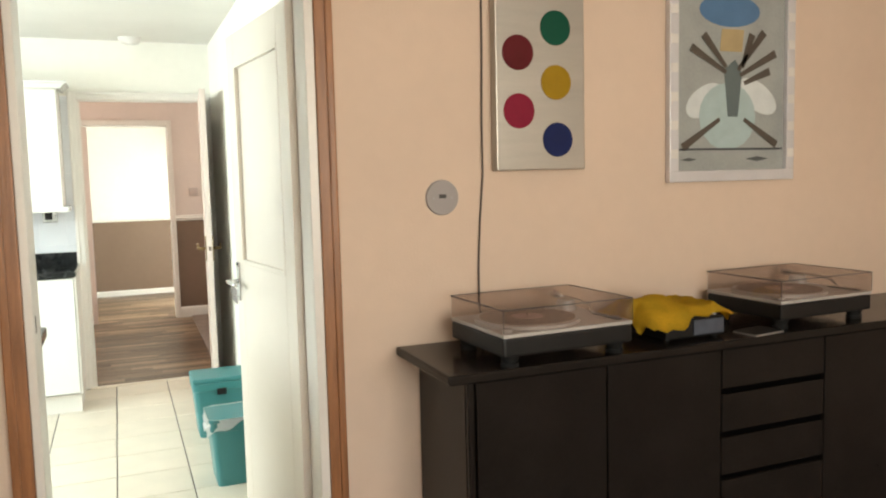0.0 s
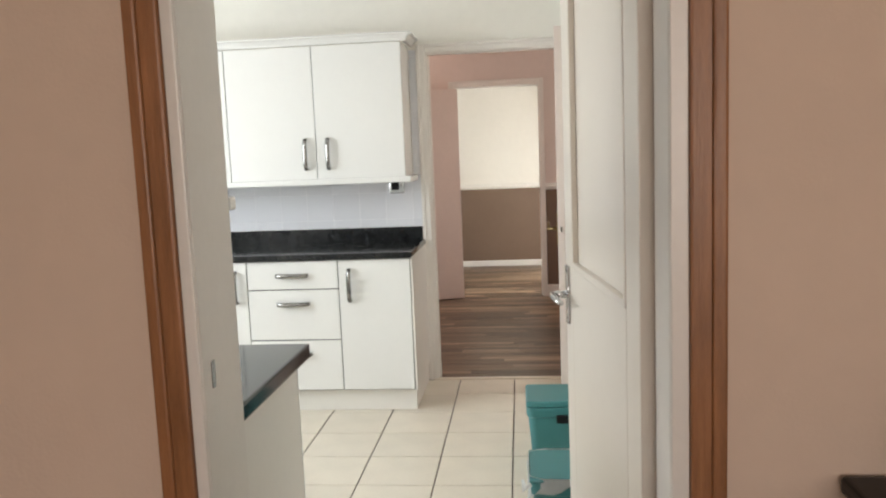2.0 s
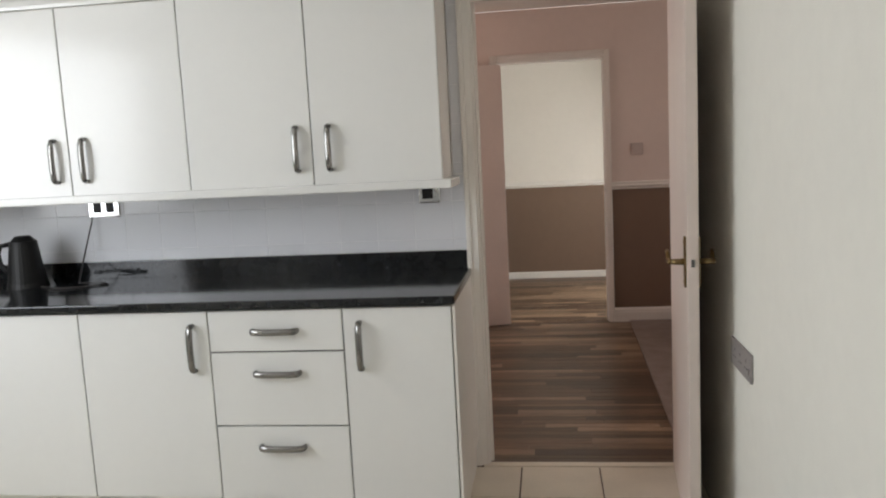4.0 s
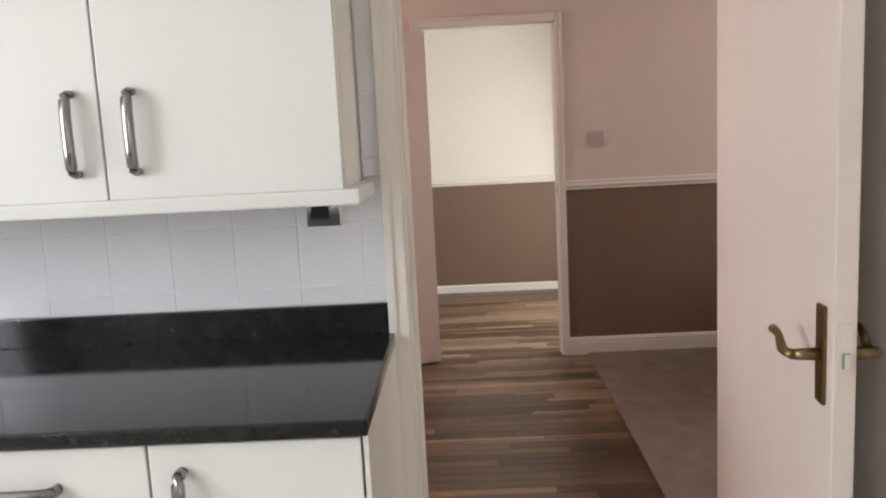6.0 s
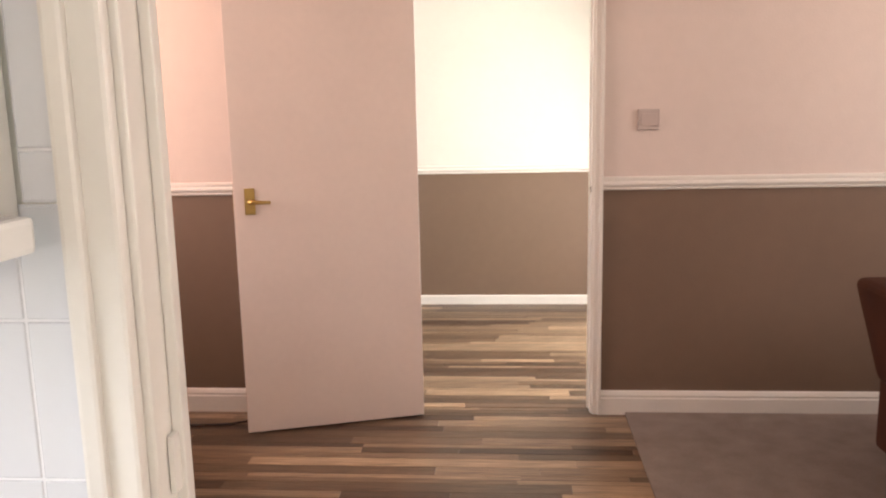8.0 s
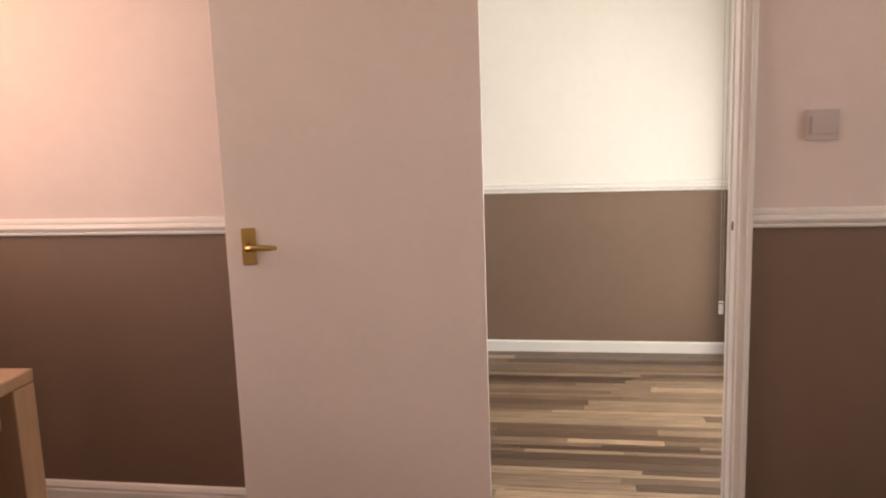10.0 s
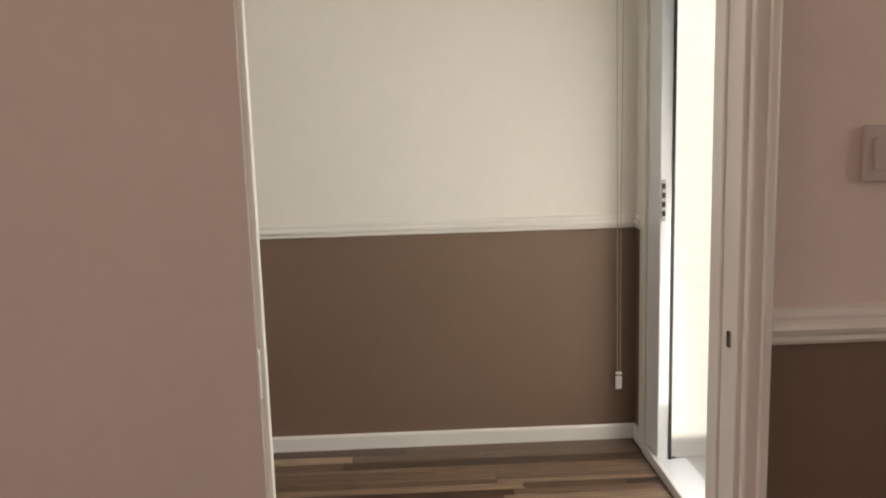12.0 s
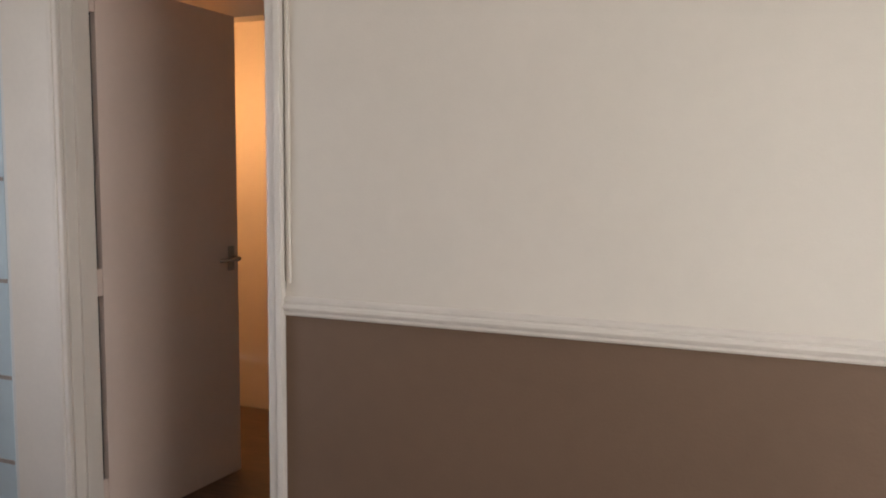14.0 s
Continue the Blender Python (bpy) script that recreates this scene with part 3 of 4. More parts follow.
# bedroom door off the lobby
d4 = thing("door_4", "white door standing open into a warmly lit room", "door", pose(-2.292, 11.506, 0, 0, 0, 85.7), kind="structure")
part("leaf", box(0, 0, 0.008, 0.74, 0.036, 2.07, 0.003), "doorpink", d4)
for z in (0.17, 0.97, 2.0):
    part("hinge", box(-0.022, 0.004, z - 0.05, -0.0005, 0.016, z + 0.05, 0.002), "doorpink", d4, "painted hinge")
lever_handle(d4, 0.74 - 0.05, 0, 1.0, -1, "steel", 0.11, 0.036, -1, False, "small metal lever handle")

# ---- kitchen ----


def bow_handle(parent, x, y, z, length, vertical, material="nickel"):
    """A flat bow handle with rounded ends, standing off towards -y."""
    bm = bmesh.new()
    h = length / 2
    arc = [(-h, 0.0), (-h, 0.012), (-h + 0.004, 0.021), (-h + 0.013, 0.027)]
    run = arc + [(-h * 0.5, 0.030), (0, 0.031), (h * 0.5, 0.030)] + [(-o, d) for o, d in arc[::-1]]
    pts = [(x, y - d, z + o) if vertical else (x + o, y - d, z) for o, d in run]
    tube(bm, pts, [0.0085, 0.009, 0.0095] + [0.0095] * 5 + [0.0095, 0.009, 0.0085], 12)
    for vtx in bm.verts:
        if vertical:
            vtx.co.x = x + (vtx.co.x - x) * 1.3
        else:
            vtx.co.z = z + (vtx.co.z - z) * 1.3
    return part("handle", bm, material, parent, smooth=True)


UY = 6.23
upper_edges = [-0.323, -0.831, -1.34, -1.848, -2.356, -2.864]
for i, (xb, xa) in enumerate(zip(upper_edges, upper_edges[1:])):
    e = thing("wall_cabinet", "white gloss wall cabinet with a chrome bow handle", "cabinet", pose((xa + xb) / 2, YB, 1.263), group="wall cabinets")
    w = (xb - xa) / 2
    part("body", box(-w + 0.0005, UY + 0.021 - YB, 0, w - 0.0005, -0.009, 0.75), "carcass", e)
    # dark sheet behind the door: the shade of the door gaps, painted in
    part("gap_shade", box(-w + 0.002, UY + 0.018 - YB, 0.003, w - (0.012 if i == 0 else 0.002), UY + 0.021 - YB, 0.746), "gap", e)
    dr = part("door", box(-w + 0.0025, UY - YB, 0.003, w - 0.0025, UY + 0.018 - YB, 0.748, 0.0025), "unit", e)
    hx = w - 0.059 if i % 2 == 1 else -w + 0.071
    bow_handle(dr, hx, UY - YB, 0.147, 0.168, True)
e = thing("cabinet_pelmet", "white light pelmet under the wall cabinets", "pelmet", pose(-1.57, YB, 1.236))
part("front_rail", box(-1.29, 6.195 - YB, 0, 1.281, 6.235 - YB, 0.033, 0.006), "unit", e)
part("return_rail", box(1.243, 6.2353 - YB, 0, 1.281, -0.04, 0.033, 0.006), "unit", e)
e = thing("cabinet_cornice", "white moulded cornice along the wall cabinets", "cornice", pose(-1.585, YB, 2.016))
bm = bmesh.new()
prof = [(0, 0), (0.02, 0), (0.024, 0.012), (0.04, 0.03), (0.056, 0.036), (0.056, 0.044), (0, 0.044)]
sweep(bm, prof, -1.22, 1.27)
for vtx in bm.verts:
    vtx.co.y += 6.245 - YB
    vtx.co.x += (max(0, -(vtx.co.y - (6.245 - YB))) if vtx.co.x > 0 else 0)
part("front_rail", bm, "unit", e)
bm = bmesh.new()
sweep(bm, prof, 0, -(6.245 - YB) - 0.011)
me = part("return_rail", bm, "unit", e)
me.matrix_local = pose(1.27, 6.245 - YB, 0, 0, 0, 90)

BY = 5.910
base_defs = [(-0.669, -0.276, "door"), (-1.173, -0.669, "drawers"), (-1.68, -1.173, "door_r"), (-2.185, -1.68, "door"), (-2.69, -2.185, "door_r")]
for xa, xb, kind_ in base_defs:
    lab = "white gloss drawer unit with three drawers" if kind_ == "drawers" else "white gloss base cabinet with a bow handle"
    e = thing("base_cabinet", lab, "cabinet", pose((xa + xb) / 2, YB, 0), group="base cabinets")
    w = (xb - xa) / 2
    part("body", box(-w + 0.0005, BY + 0.021 - YB, 0.12, w - 0.0005, -0.002, 0.847), "carcass", e)
    # dark sheet that paints the shade between doors and drawers
    part("gap_shade", box(-w + 0.002, BY + 0.018 - YB, 0.122, w - 0.002, BY + 0.021 - YB, 0.845), "gap", e)
    if kind_ == "drawers":
        for z0, z1 in ((0.129, 0.405), (0.411, 0.684), (0.690, 0.840)):
            d = part("drawer_front", box(-w + 0.0025, BY - YB, z0, w - 0.0025, BY + 0.018 - YB, z1, 0.0025), "unit", e)
            bow_handle(d, 0.0, BY - YB, z1 - 0.075, 0.165, False)
    else:
        d = part("door", box(-w + 0.0025, BY - YB, 0.129, w - 0.0025, BY + 0.018 - YB, 0.840, 0.0025), "unit", e)
        bow_handle(d, (-w + 0.062) if kind_ == "door" else (w - 0.062), BY - YB, 0.705, 0.168, True)
e = thing("kitchen_plinth", "white plinth under the base cabinets", "plinth", pose(-1.474, YB, 0))
part("front_board", box(-1.23, 5.955 - YB, 0.001, 1.198, 5.97 - YB, 0.118), "carcass", e)
part("end_board", box(1.182, 5.972 - YB, 0.001, 1.198, -0.003, 0.118), "carcass", e)
e = thing("end_panel", "white end panel of the kitchen cabinets", "panel", pose(-0.266, YB, 0))
part("panel", box(-0.0085, BY - YB + 0.003, 0.12, 0.002, -0.002, 0.847, 0.002), "carcass", e)
e = thing("worktop", "black glossy speckled granite effect worktop with upstand", "worktop", pose(-1.635, YB, 0.848))
bm = box(-1.33, 5.890 - YB, 0, 1.373, -0.022, 0.031, 0.006)
part("slab", bm, "granite", e)
part("upstand", box(-1.33, -0.021, 0, 1.373, -0.002, 0.107, 0.003), "granite", e)

# peninsula end of the worktop beside the doorway
e = thing("peninsula_worktop", "black glossy worktop over white cabinets beside the doorway", "worktop", pose(-0.903, YA2, 0.836))
part("slab", box(-1.9, 0.022, 0, 0.627, 0.625, 0.04, 0.006), "granite", e)
part("upstand", box(-1.9, 0.002, 0, 0.625, 0.021, 0.093, 0.003), "granite", e)
for xa, xb in ((-0.80, -0.292), (-1.31, -0.80), (-1.82, -1.31), (-2.33, -1.82)):
    c = thing("base_cabinet", "white gloss base cabinet facing into the kitchen", "cabinet", pose((xa + xb) / 2, YA2, 0), group="base cabinets")
    w = (xb - xa) / 2
    part("body", box(-w, 0.002, 0.0, w, 0.54, 0.835, 0.002), "carcass", c)
    d = part("door", box(-w + 0.003, 0.541, 0.126, w - 0.003, 0.559, 0.828, 0.0025), "unit", c)
    hb = bow_handle(d, w - 0.06, 0, 0, 0.165, True)
    hb.matrix_local = pose(0, 0.559, 0.715, 0, 0, 180)
for xa, xb in ((-0.90, -0.40), (-1.40, -0.90), (-1.90, -1.40)):
    c = thing("wall_cabinet", "white gloss wall cabinet with a pelmet", "cabinet", pose((xa + xb) / 2, YA2, 1.304), group="wall cabinets")
    w = (xb - xa) / 2
    part("body", box(-w, 0.002, 0, w, 0.305, 0.72, 0.002), "carcass", c)
    part("door", box(-w + 0.002, 0.306, 0.002, w - 0.002, 0.324, 0.718, 0.0025), "unit", c)
c = thing("cabinet_pelmet", "white light pelmet under the wall cabinets", "pelmet", pose(-1.15, YA2, 1.270))
part("front_rail", box(-0.75, 0.325, 0, 0.79, 0.365, 0.033, 0.008), "unit", c)
part("return_rail", box(0.752, 0.002, 0, 0.79, 0.324, 0.033, 0.008), "unit", c)


def faceplate(name, label, category, m, w, h, material, holes=(), rockers=(), depth=0.009, screws=True, insert="blackplastic"):
    """A wall plate facing local -y."""
    e = thing(name, label, category, m)
    p = part("plate", box(-w / 2, -depth, -h / 2, w / 2, 0, h / 2, 0.0035), material, e)
    for hx, hz, hw, hh in holes:
        part("pin_hole", box(hx - hw / 2, -depth - 0.0006, hz - hh / 2, hx + hw / 2, -depth + 0.002, hz + hh / 2), insert, p)
    for rx, rz, rw, rh in rockers:
        part("rocker_switch", box(rx - rw / 2, -depth - 0.005, rz - rh / 2, rx + rw / 2, -depth + 0.001, rz + rh / 2, 0.0018), material if material in ("greyplastic", "switchgrey") else "whiteplastic", p)
    if screws:
        for s in (-1, 1):
            part("screw", cyl(bmesh.new(), (s * w * 0.36, -depth + 0.001, 0), (s * w * 0.36, -depth - 0.0012, 0), 0.0035, seg=10), "steel", p)
    return e


def pins(cx, s=1.0):
    return [(cx, 0.013 * s, 0.005, 0.010), (cx - 0.011 * s, -0.010 * s, 0.008, 0.005), (cx + 0.011 * s, -0.010 * s, 0.008, 0.005)]


faceplate("wall_socket", "polished chrome socket on the tiled splashback", "socket", pose(-0.425, YB - 0.0062, 1.203), 0.09, 0.088, "chrome", [(-0.008, 0.0, 0.045, 0.05)], [(0.028, 0.012, 0.012, 0.02)])
faceplate("wall_socket", "polished chrome double socket on the tiled splashback", "socket", pose(-1.90, YB - 0.0062, 1.199), 0.146, 0.088, "chrome", [(-0.03, 0.0, 0.04, 0.045), (0.03, 0, 0.04, 0.045)])
faceplate("wall_socket", "grey triple socket plate on the cream wall", "socket", pose(0.65, 5.705, 0.694, 0, 0, -90), 0.25, 0.088, "greyplastic", pins(-0.07) + pins(0) + pins(0.07), [(0.108, -0.012, 0.012, 0.02)])

# black kettle base and lead at the far end of the worktop
e = thing("appliance_lead", "black power lead lying on the worktop", "cable", pose(-1.95, 6.3, 0.8795))
part("lead", tube(bmesh.new(), [(-0.15, 0.02, 0.004), (-0.05, -0.04, 0.004), (0.06, -0.02, 0.004), (0.14, 0.05, 0.004), (0.08, 0.09, 0.004), (0.0, 0.06, 0.008), (-0.03, 0.16, 0.1), (-0.0, 0.215, 0.28)], 0.0035), "cable", e, smooth=True)
e = thing("kettle", "black plastic kettle on the worktop", "kettle", pose(-2.19, 6.36, 0.8795))
bm = bmesh.new()
cyl(bm, (0, 0, 0), (0, 0, 0.02), 0.085, 0.08, 28)
cyl(bm, (0, 0, 0.02), (0, 0, 0.2), 0.078, 0.055, 28)
part("body", bm, "blackplastic", e)
part("lid", cyl(bmesh.new(), (0, 0, 0.2), (0, 0, 0.222), 0.052, 0.03, 24), "blackplastic", e)
part("grip", tube(bmesh.new(), [(-0.05, 0, 0.19), (-0.115, 0, 0.18), (-0.12, 0, 0.1), (-0.07, 0, 0.05)], 0.012), "blackplastic", e, smooth=True)


def pedal_bin(label, m, liner):
    e = thing("kitchen_bin", label, "bin", m, group="teal bins")
    w, d, h = 0.15, 0.125, 0.305
    bm = bmesh.new()
    ring = []
    for z, s in ((0, 0.84), (0.02, 0.86), (h - 0.045, 0.985), (h - 0.04, 1.03), (h - 0.012, 1.04), (h, 1.03), (h, 0.97), (0.03, 0.8)):
        vs = []
        for cx, cy in ((1, 1), (-1, 1), (-1, -1), (1, -1)):
            for k in range(5):
                a = math.atan2(cy, cx) - math.pi / 4 + k * math.pi / 8
                vs.append(bm.verts.new(((cx * (w - 0.03) + 0.03 * math.cos(a)) * s, (cy * (d - 0.03) + 0.03 * math.sin(a)) * s, z)))
        ring.append(vs)
    for r0, r1 in zip(ring, ring[1:]):
        for k in range(20):
            bm.faces.new((r0[k], r0[(k + 1) % 20], r1[(k + 1) % 20], r1[k]))
    bm.faces.new(ring[0][::-1])
    bm.faces.new(ring[-1])
    part("tub", bm, "teal", e)
    if not liner:
        part("lid", box(-w * 1.045, -d * 1.045, h, w * 1.045, d * 1.045, h + 0.028, 0.012, 3), "teal", e)
        bm = bmesh.new()
        bx(bm, -0.03, -d * 1.02 - 0.012, h - 0.065, 0.02, -d * 0.98, h - 0.03, 0.004)
        part("clasp", bm, "blackplastic", e, "black lid clasp")
    else:
        part("rim", box(-w * 1.05, -d * 1.05, h, w * 1.05, d * 1.05, h + 0.016, 0.007), "teal", e)
        bm = bmesh.new()
        random.seed(4)
        n = 44
        rows_ = []
        for j in range(6):
            vs = []
            for k in range(n):
                a = k / n * 2 * math.pi
                sx = max(-1, min(1, 1.25 * math.cos(a))) * (w * 1.055)
                sy = max(-1, min(1, 1.25 * math.sin(a))) * (d * 1.06)
                drop = (0.05 + 0.035 * math.sin(2 * a + 1.0) + 0.012 * math.sin(9 * a)) * j / 5
                out = 1 + 0.03 * j / 5 + (0.012 * math.sin(13 * a + j) if j else 0)
                vs.append(bm.verts.new((sx * out, sy * out, h + 0.018 - drop)))
            rows_.append(vs)
        for r0, r1 in zip(rows_, rows_[1:]):
            for k in range(n):
                bm.faces.new((r0[k], r0[(k + 1) % n], r1[(k + 1) % n], r1[k]))
        bmesh.ops.solidify(bm, geom=bm.faces[:], thickness=0.0015)
        part("bin_liner", bm, "bag", e, "crumpled white bin liner over the rim", smooth=True)
        part("liner_knot", tube(bmesh.new(), [(-w * 1.02, -d * 1.04, h + 0.0), (-w * 1.16, -d * 1.1, h - 0.012), (-w * 1.2, -d * 1.0, h + 0.014)], [0.008, 0.014, 0.004]), "bag", e, smooth=True)
    return e


pedal_bin("teal plastic bin with a lid on the tiles", pose(0.472, 5.175, 0), False)
pedal_bin("open teal plastic bin with a white liner", pose(0.478, 4.415, 0), True)

e = thing("smoke_alarm", "round white smoke alarm on the kitchen ceiling", "smoke alarm", pose(0.135, 6.40, H))
bm = bmesh.new()
cyl(bm, (0, 0, 0.001), (0, 0, -0.012), 0.075, 0.075, 32)
cyl(bm, (0, 0, -0.012), (0, 0, -0.036), 0.07, 0.055, 32)
part("body", bm, "whiteplastic", e)
part("grille", cyl(bmesh.new(), (0, 0, -0.036), (0, 0, -0.044), 0.035, 0.03, 24), "whiteplastic", e)

# ---- living room ----
SX0, SX1, SYF, ST = 0.90, 3.1, 2.78, 0.84
e = thing("sideboard", "long black sideboard with doors and drawers", "sideboard", pose(2.0, 2.925, 0))
X = lambda x: x - 2.0
part("carcass", box(X(SX0), SYF + 0.022 - 3.0, 0.05, X(SX1), 0.178, ST - 0.03, 0.003), "blackwood", e)
bm = box(X(0.82), 2.73 - 3.0, ST - 0.03, X(3.18), 0.18, ST, 0.009, 3)
part("top", bm, "blackwood", e)
part("plinth", box(X(SX0 + 0.02), SYF + 0.05 - 3.0, 0.0, X(SX1 - 0.02), 0.17, 0.05), "blackwood", e)
for xa, xb in ((0.927, 1.376), (1.382, 1.832), (2.307, 2.77), (2.776, 3.098)):
    part("door", box(X(xa), SYF - 3.0, 0.06, X(xb), SYF + 0.02 - 3.0, ST - 0.045, 0.003), "blackwood", e)
part("corner_post", box(X(SX0), SYF - 3.0, 0.05, X(0.921), SYF + 0.02 - 3.0, ST - 0.035, 0.006), "blackwood", e)
for z0, z1 in ((0.663, 0.795), (0.513, 0.642), (0.363, 0.492), (0.06, 0.342)):
    part("drawer_front", box(X(1.838), SYF - 3.0, z0, X(2.301), SYF + 0.02 - 3.0, z1, 0.003), "blackwood", e)
# flat black sheet; paints deep shade into the gaps between drawers
part("drawer_gap_shade", box(X(1.836), SYF + 0.016 - 3.0, 0.06, X(2.303), SYF + 0.021 - 3.0, 0.796), "blackgap", e)


def turntable(label, m):
    e = thing("turntable", label, "turntable", m, group="record turntables")
    w, d = 0.2265, 0.176
    for sx in (-1, 1):
        for sy in (-1, 1):
            bm = bmesh.new()
            cyl(bm, (sx * (w - 0.04), sy * (d - 0.04), 0), (sx * (w - 0.04), sy * (d - 0.04), 0.012), 0.026, 0.028)
            cyl(bm, (sx * (w - 0.04), sy * (d - 0.04), 0.012), (sx * (w - 0.04), sy * (d - 0.04), 0.034), 0.022, 0.03)
            part("foot", bm, "rubber", e)
    part("base", box(-w, -d, 0.034, w, d, 0.090, 0.008), "blackplastic", e)
    part("deck", box(-w - 0.001, -d - 0.001, 0.090, w + 0.001, d + 0.001, 0.102, 0.004), "silver", e)
    bm = bmesh.new()
    cyl(bm, (-0.045, 0, 0.102), (-0.045, 0, 0.112), 0.166, 0.166, 56)
    part("platter", bm, "silver", e)
    rec = part("slipmat", cyl(bmesh.new(), (-0.045, 0, 0.112), (-0.045, 0, 0.115), 0.15, 0.15, 56), "vinyl", e, "tan felt slipmat with a pale centre")
    part("centre_label", cyl(bmesh.new(), (-0.045, 0, 0.115), (-0.045, 0, 0.1158), 0.05, 0.05, 32), "paper", rec)
    part("spindle", cyl(bmesh.new(), (-0.045, 0, 0.115), (-0.045, 0, 0.126), 0.0036, seg=10), "chrome", e)
    arm = part("tonearm_base", cyl(bmesh.new(), (0.165, 0.1, 0.102), (0.165, 0.1, 0.135), 0.036, 0.03, 28), "silver", e)
    bm = tube(bmesh.new(), [(0.165, 0.15, 0.145), (0.165, 0.1, 0.145), (0.165, 0.02, 0.145), (0.15, -0.06, 0.142), (0.115, -0.115, 0.13)], 0.005)
    part("tonearm", bm, "chrome", arm, smooth=True)
    part("counterweight", cyl(bmesh.new(), (0.165, 0.145, 0.145), (0.165, 0.17, 0.145), 0.013), "chrome", arm)
    part("pitch_slider", box(0.185, -0.15, 0.102, 0.21, -0.02, 0.106, 0.002), "blackplastic", e)
    part("start_button", cyl(bmesh.new(), (-0.195, -0.14, 0.102), (-0.195, -0.14, 0.112), 0.016), "silver", e)
    # hollow lid
    bm = bmesh.new()
    z0, z1, t = 0.103, 0.172, 0.003
    bx(bm, -w, -d, z0, w, d, z1)
    bmesh.ops.delete(bm, geom=[f for f in bm.faces if f.calc_center_median().z < z0 + 0.001], context="FACES")
    bmesh.ops.solidify(bm, geom=bm.faces[:], thickness=t)
    lid = part("lid", bm, "lid", e, "smoked clear acrylic dust cover")
    lid.visible_shadow = False
    for sx in (-1, 1):
        part("lid_edge", box(sx * w - 0.0015, -d, 0.1705, sx * w + 0.0015, d, 0.1735), "cable", lid)
        part("lid_edge", box(-w + 0.002, sx * d - 0.0015, 0.1705, w - 0.002, sx * d + 0.0015, 0.1735), "cable", lid)
        part("lid_corner", box(sx * w - 0.001, -d - 0.001, 0.104, sx * w + 0.001, -d + 0.001, 0.1703), "cable", lid)
    part("adapter_dish", cyl(bmesh.new(), (0.06, 0.06, 0.172), (0.06, 0.06, 0.182), 0.05, 0.036, 28), "lid", e)
    return e


t1 = turntable("record turntable with a smoked lid on the sideboard", pose(1.21, 2.83, ST, 0, 0, 2))
t2 = copy_thing(t1, pose(2.30, 2.875, ST, 0, 0, 2))

# small mixer under a yellow towel
e = thing("mixer", "small black mixer partly under a towel", "mixer", pose(1.735, 2.835, ST))
part("case", box(-0.12, -0.118, 0.008, 0.12, 0.12, 0.075, 0.006), "blackplastic", e)
part("front_panel", box(-0.01, -0.123, 0.016, 0.114, -0.1175, 0.066, 0.002), "bluesteel", e, "blue-grey metal front")
for k in range(4):
    part("knob", cyl(bmesh.new(), (-0.06 + k * 0.05, -0.1, 0.075), (-0.06 + k * 0.05, -0.1, 0.088), 0.008, 0.006, 10), "steel", e)
for sx in (-0.1, 0.1):
    for sy in (-0.09, 0.1):
        part("foot", cyl(bmesh.new(), (sx, sy, 0), (sx, sy, 0.008), 0.012, seg=12), "rubber", e)
e = thing("towel", "crumpled yellow towel draped over a mixer", "towel", pose(1.705, 2.845, ST))
bm = bmesh.new()
n = 26
grid = []
for i in range(n + 1):
    row = []
    for j in range(n + 1):
        u, w_ = i / n * 2 - 1, j / n * 2 - 1
        x, y = 0.18 * u, 0.15 * w_
        edge = max(abs(u) / 1.0, abs(w_) / 1.0)
        over = max(0, edge - 0.72) / 0.28
        z = 0.108 + 0.03 * noise.noise((x * 9, y * 9, 1.3)) + 0.03 * max(0, 1 - (u + 0.5) ** 2 * 2 - w_ ** 2) - 0.085 * over ** 1.5 * (0.55 + 0.9 * noise.noise((u * 2.2, w_ * 2.2, 5)) ** 2 - 0.25 * (u > -0.1))
        x += 0.02 * noise.noise((u * 3, w_ * 3, 9))
        y += 0.02 * noise.noise((u * 3, w_ * 3, 19)) - 0.01 * over * (w_ < 0)
        row.append(bm.verts.new((x, y, max(0.006, z + 0.006 * noise.noise((u * 8, w_ * 8, 3))))))
    grid.append(row)
for i in range(n):
    for j in range(n):
        bm.faces.new((grid[i][j], grid[i + 1][j], grid[i + 1][j + 1], grid[i][j + 1]))
bmesh.ops.solidify(bm, geom=bm.faces[:], thickness=0.004)
part("cloth", bm, "yellowcloth", e, smooth=True)
e = thing("magazine", "dark magazine lying on the sideboard", "magazine", pose(2.0, 2.71, ST, 0, 0, 8))
part("pages", box(-0.07, -0.045, 0.0, 0.07, 0.05, 0.006, 0.001), "steel", e)
part("cover", box(-0.071, -0.046, 0.006, 0.071, 0.051, 0.0075), "blackplastic", e)

# dotted metal wall panel
e = thing("wall_panel", "brushed metal wall panel with coloured dots", "wall art", pose(1.369, YA, 1.414))
part("panel", box(-0.178, -0.045, 0, 0.170, -0.004, 0.68, 0.004), "metalart", e)
for nm, c, x, z in (("green", (0.01, 0.075, 0.045), 0.053, 0.485), ("maroon", (0.10, 0.012, 0.016), -0.094, 0.397), ("mustard", (0.31, 0.19, 0.012), 0.054, 0.30), ("crimson", (0.2, 0.012, 0.035), -0.092, 0.201), ("navy", (0.012, 0.02, 0.085), 0.059, 0.103)):
    part("dot", cyl(bmesh.new(), (x, -0.044, z), (x, -0.048, z), 0.06, 0.059, 40), flat(nm + "_enamel", c, 0.3), e, nm + " enamel dot")
bm = bmesh.new()
for k in range(9):
    bx(bm, -0.1 + k * 0.022, -0.0455, 0.592, -0.1 + k * 0.022 + 0.015, -0.0445, 0.604)
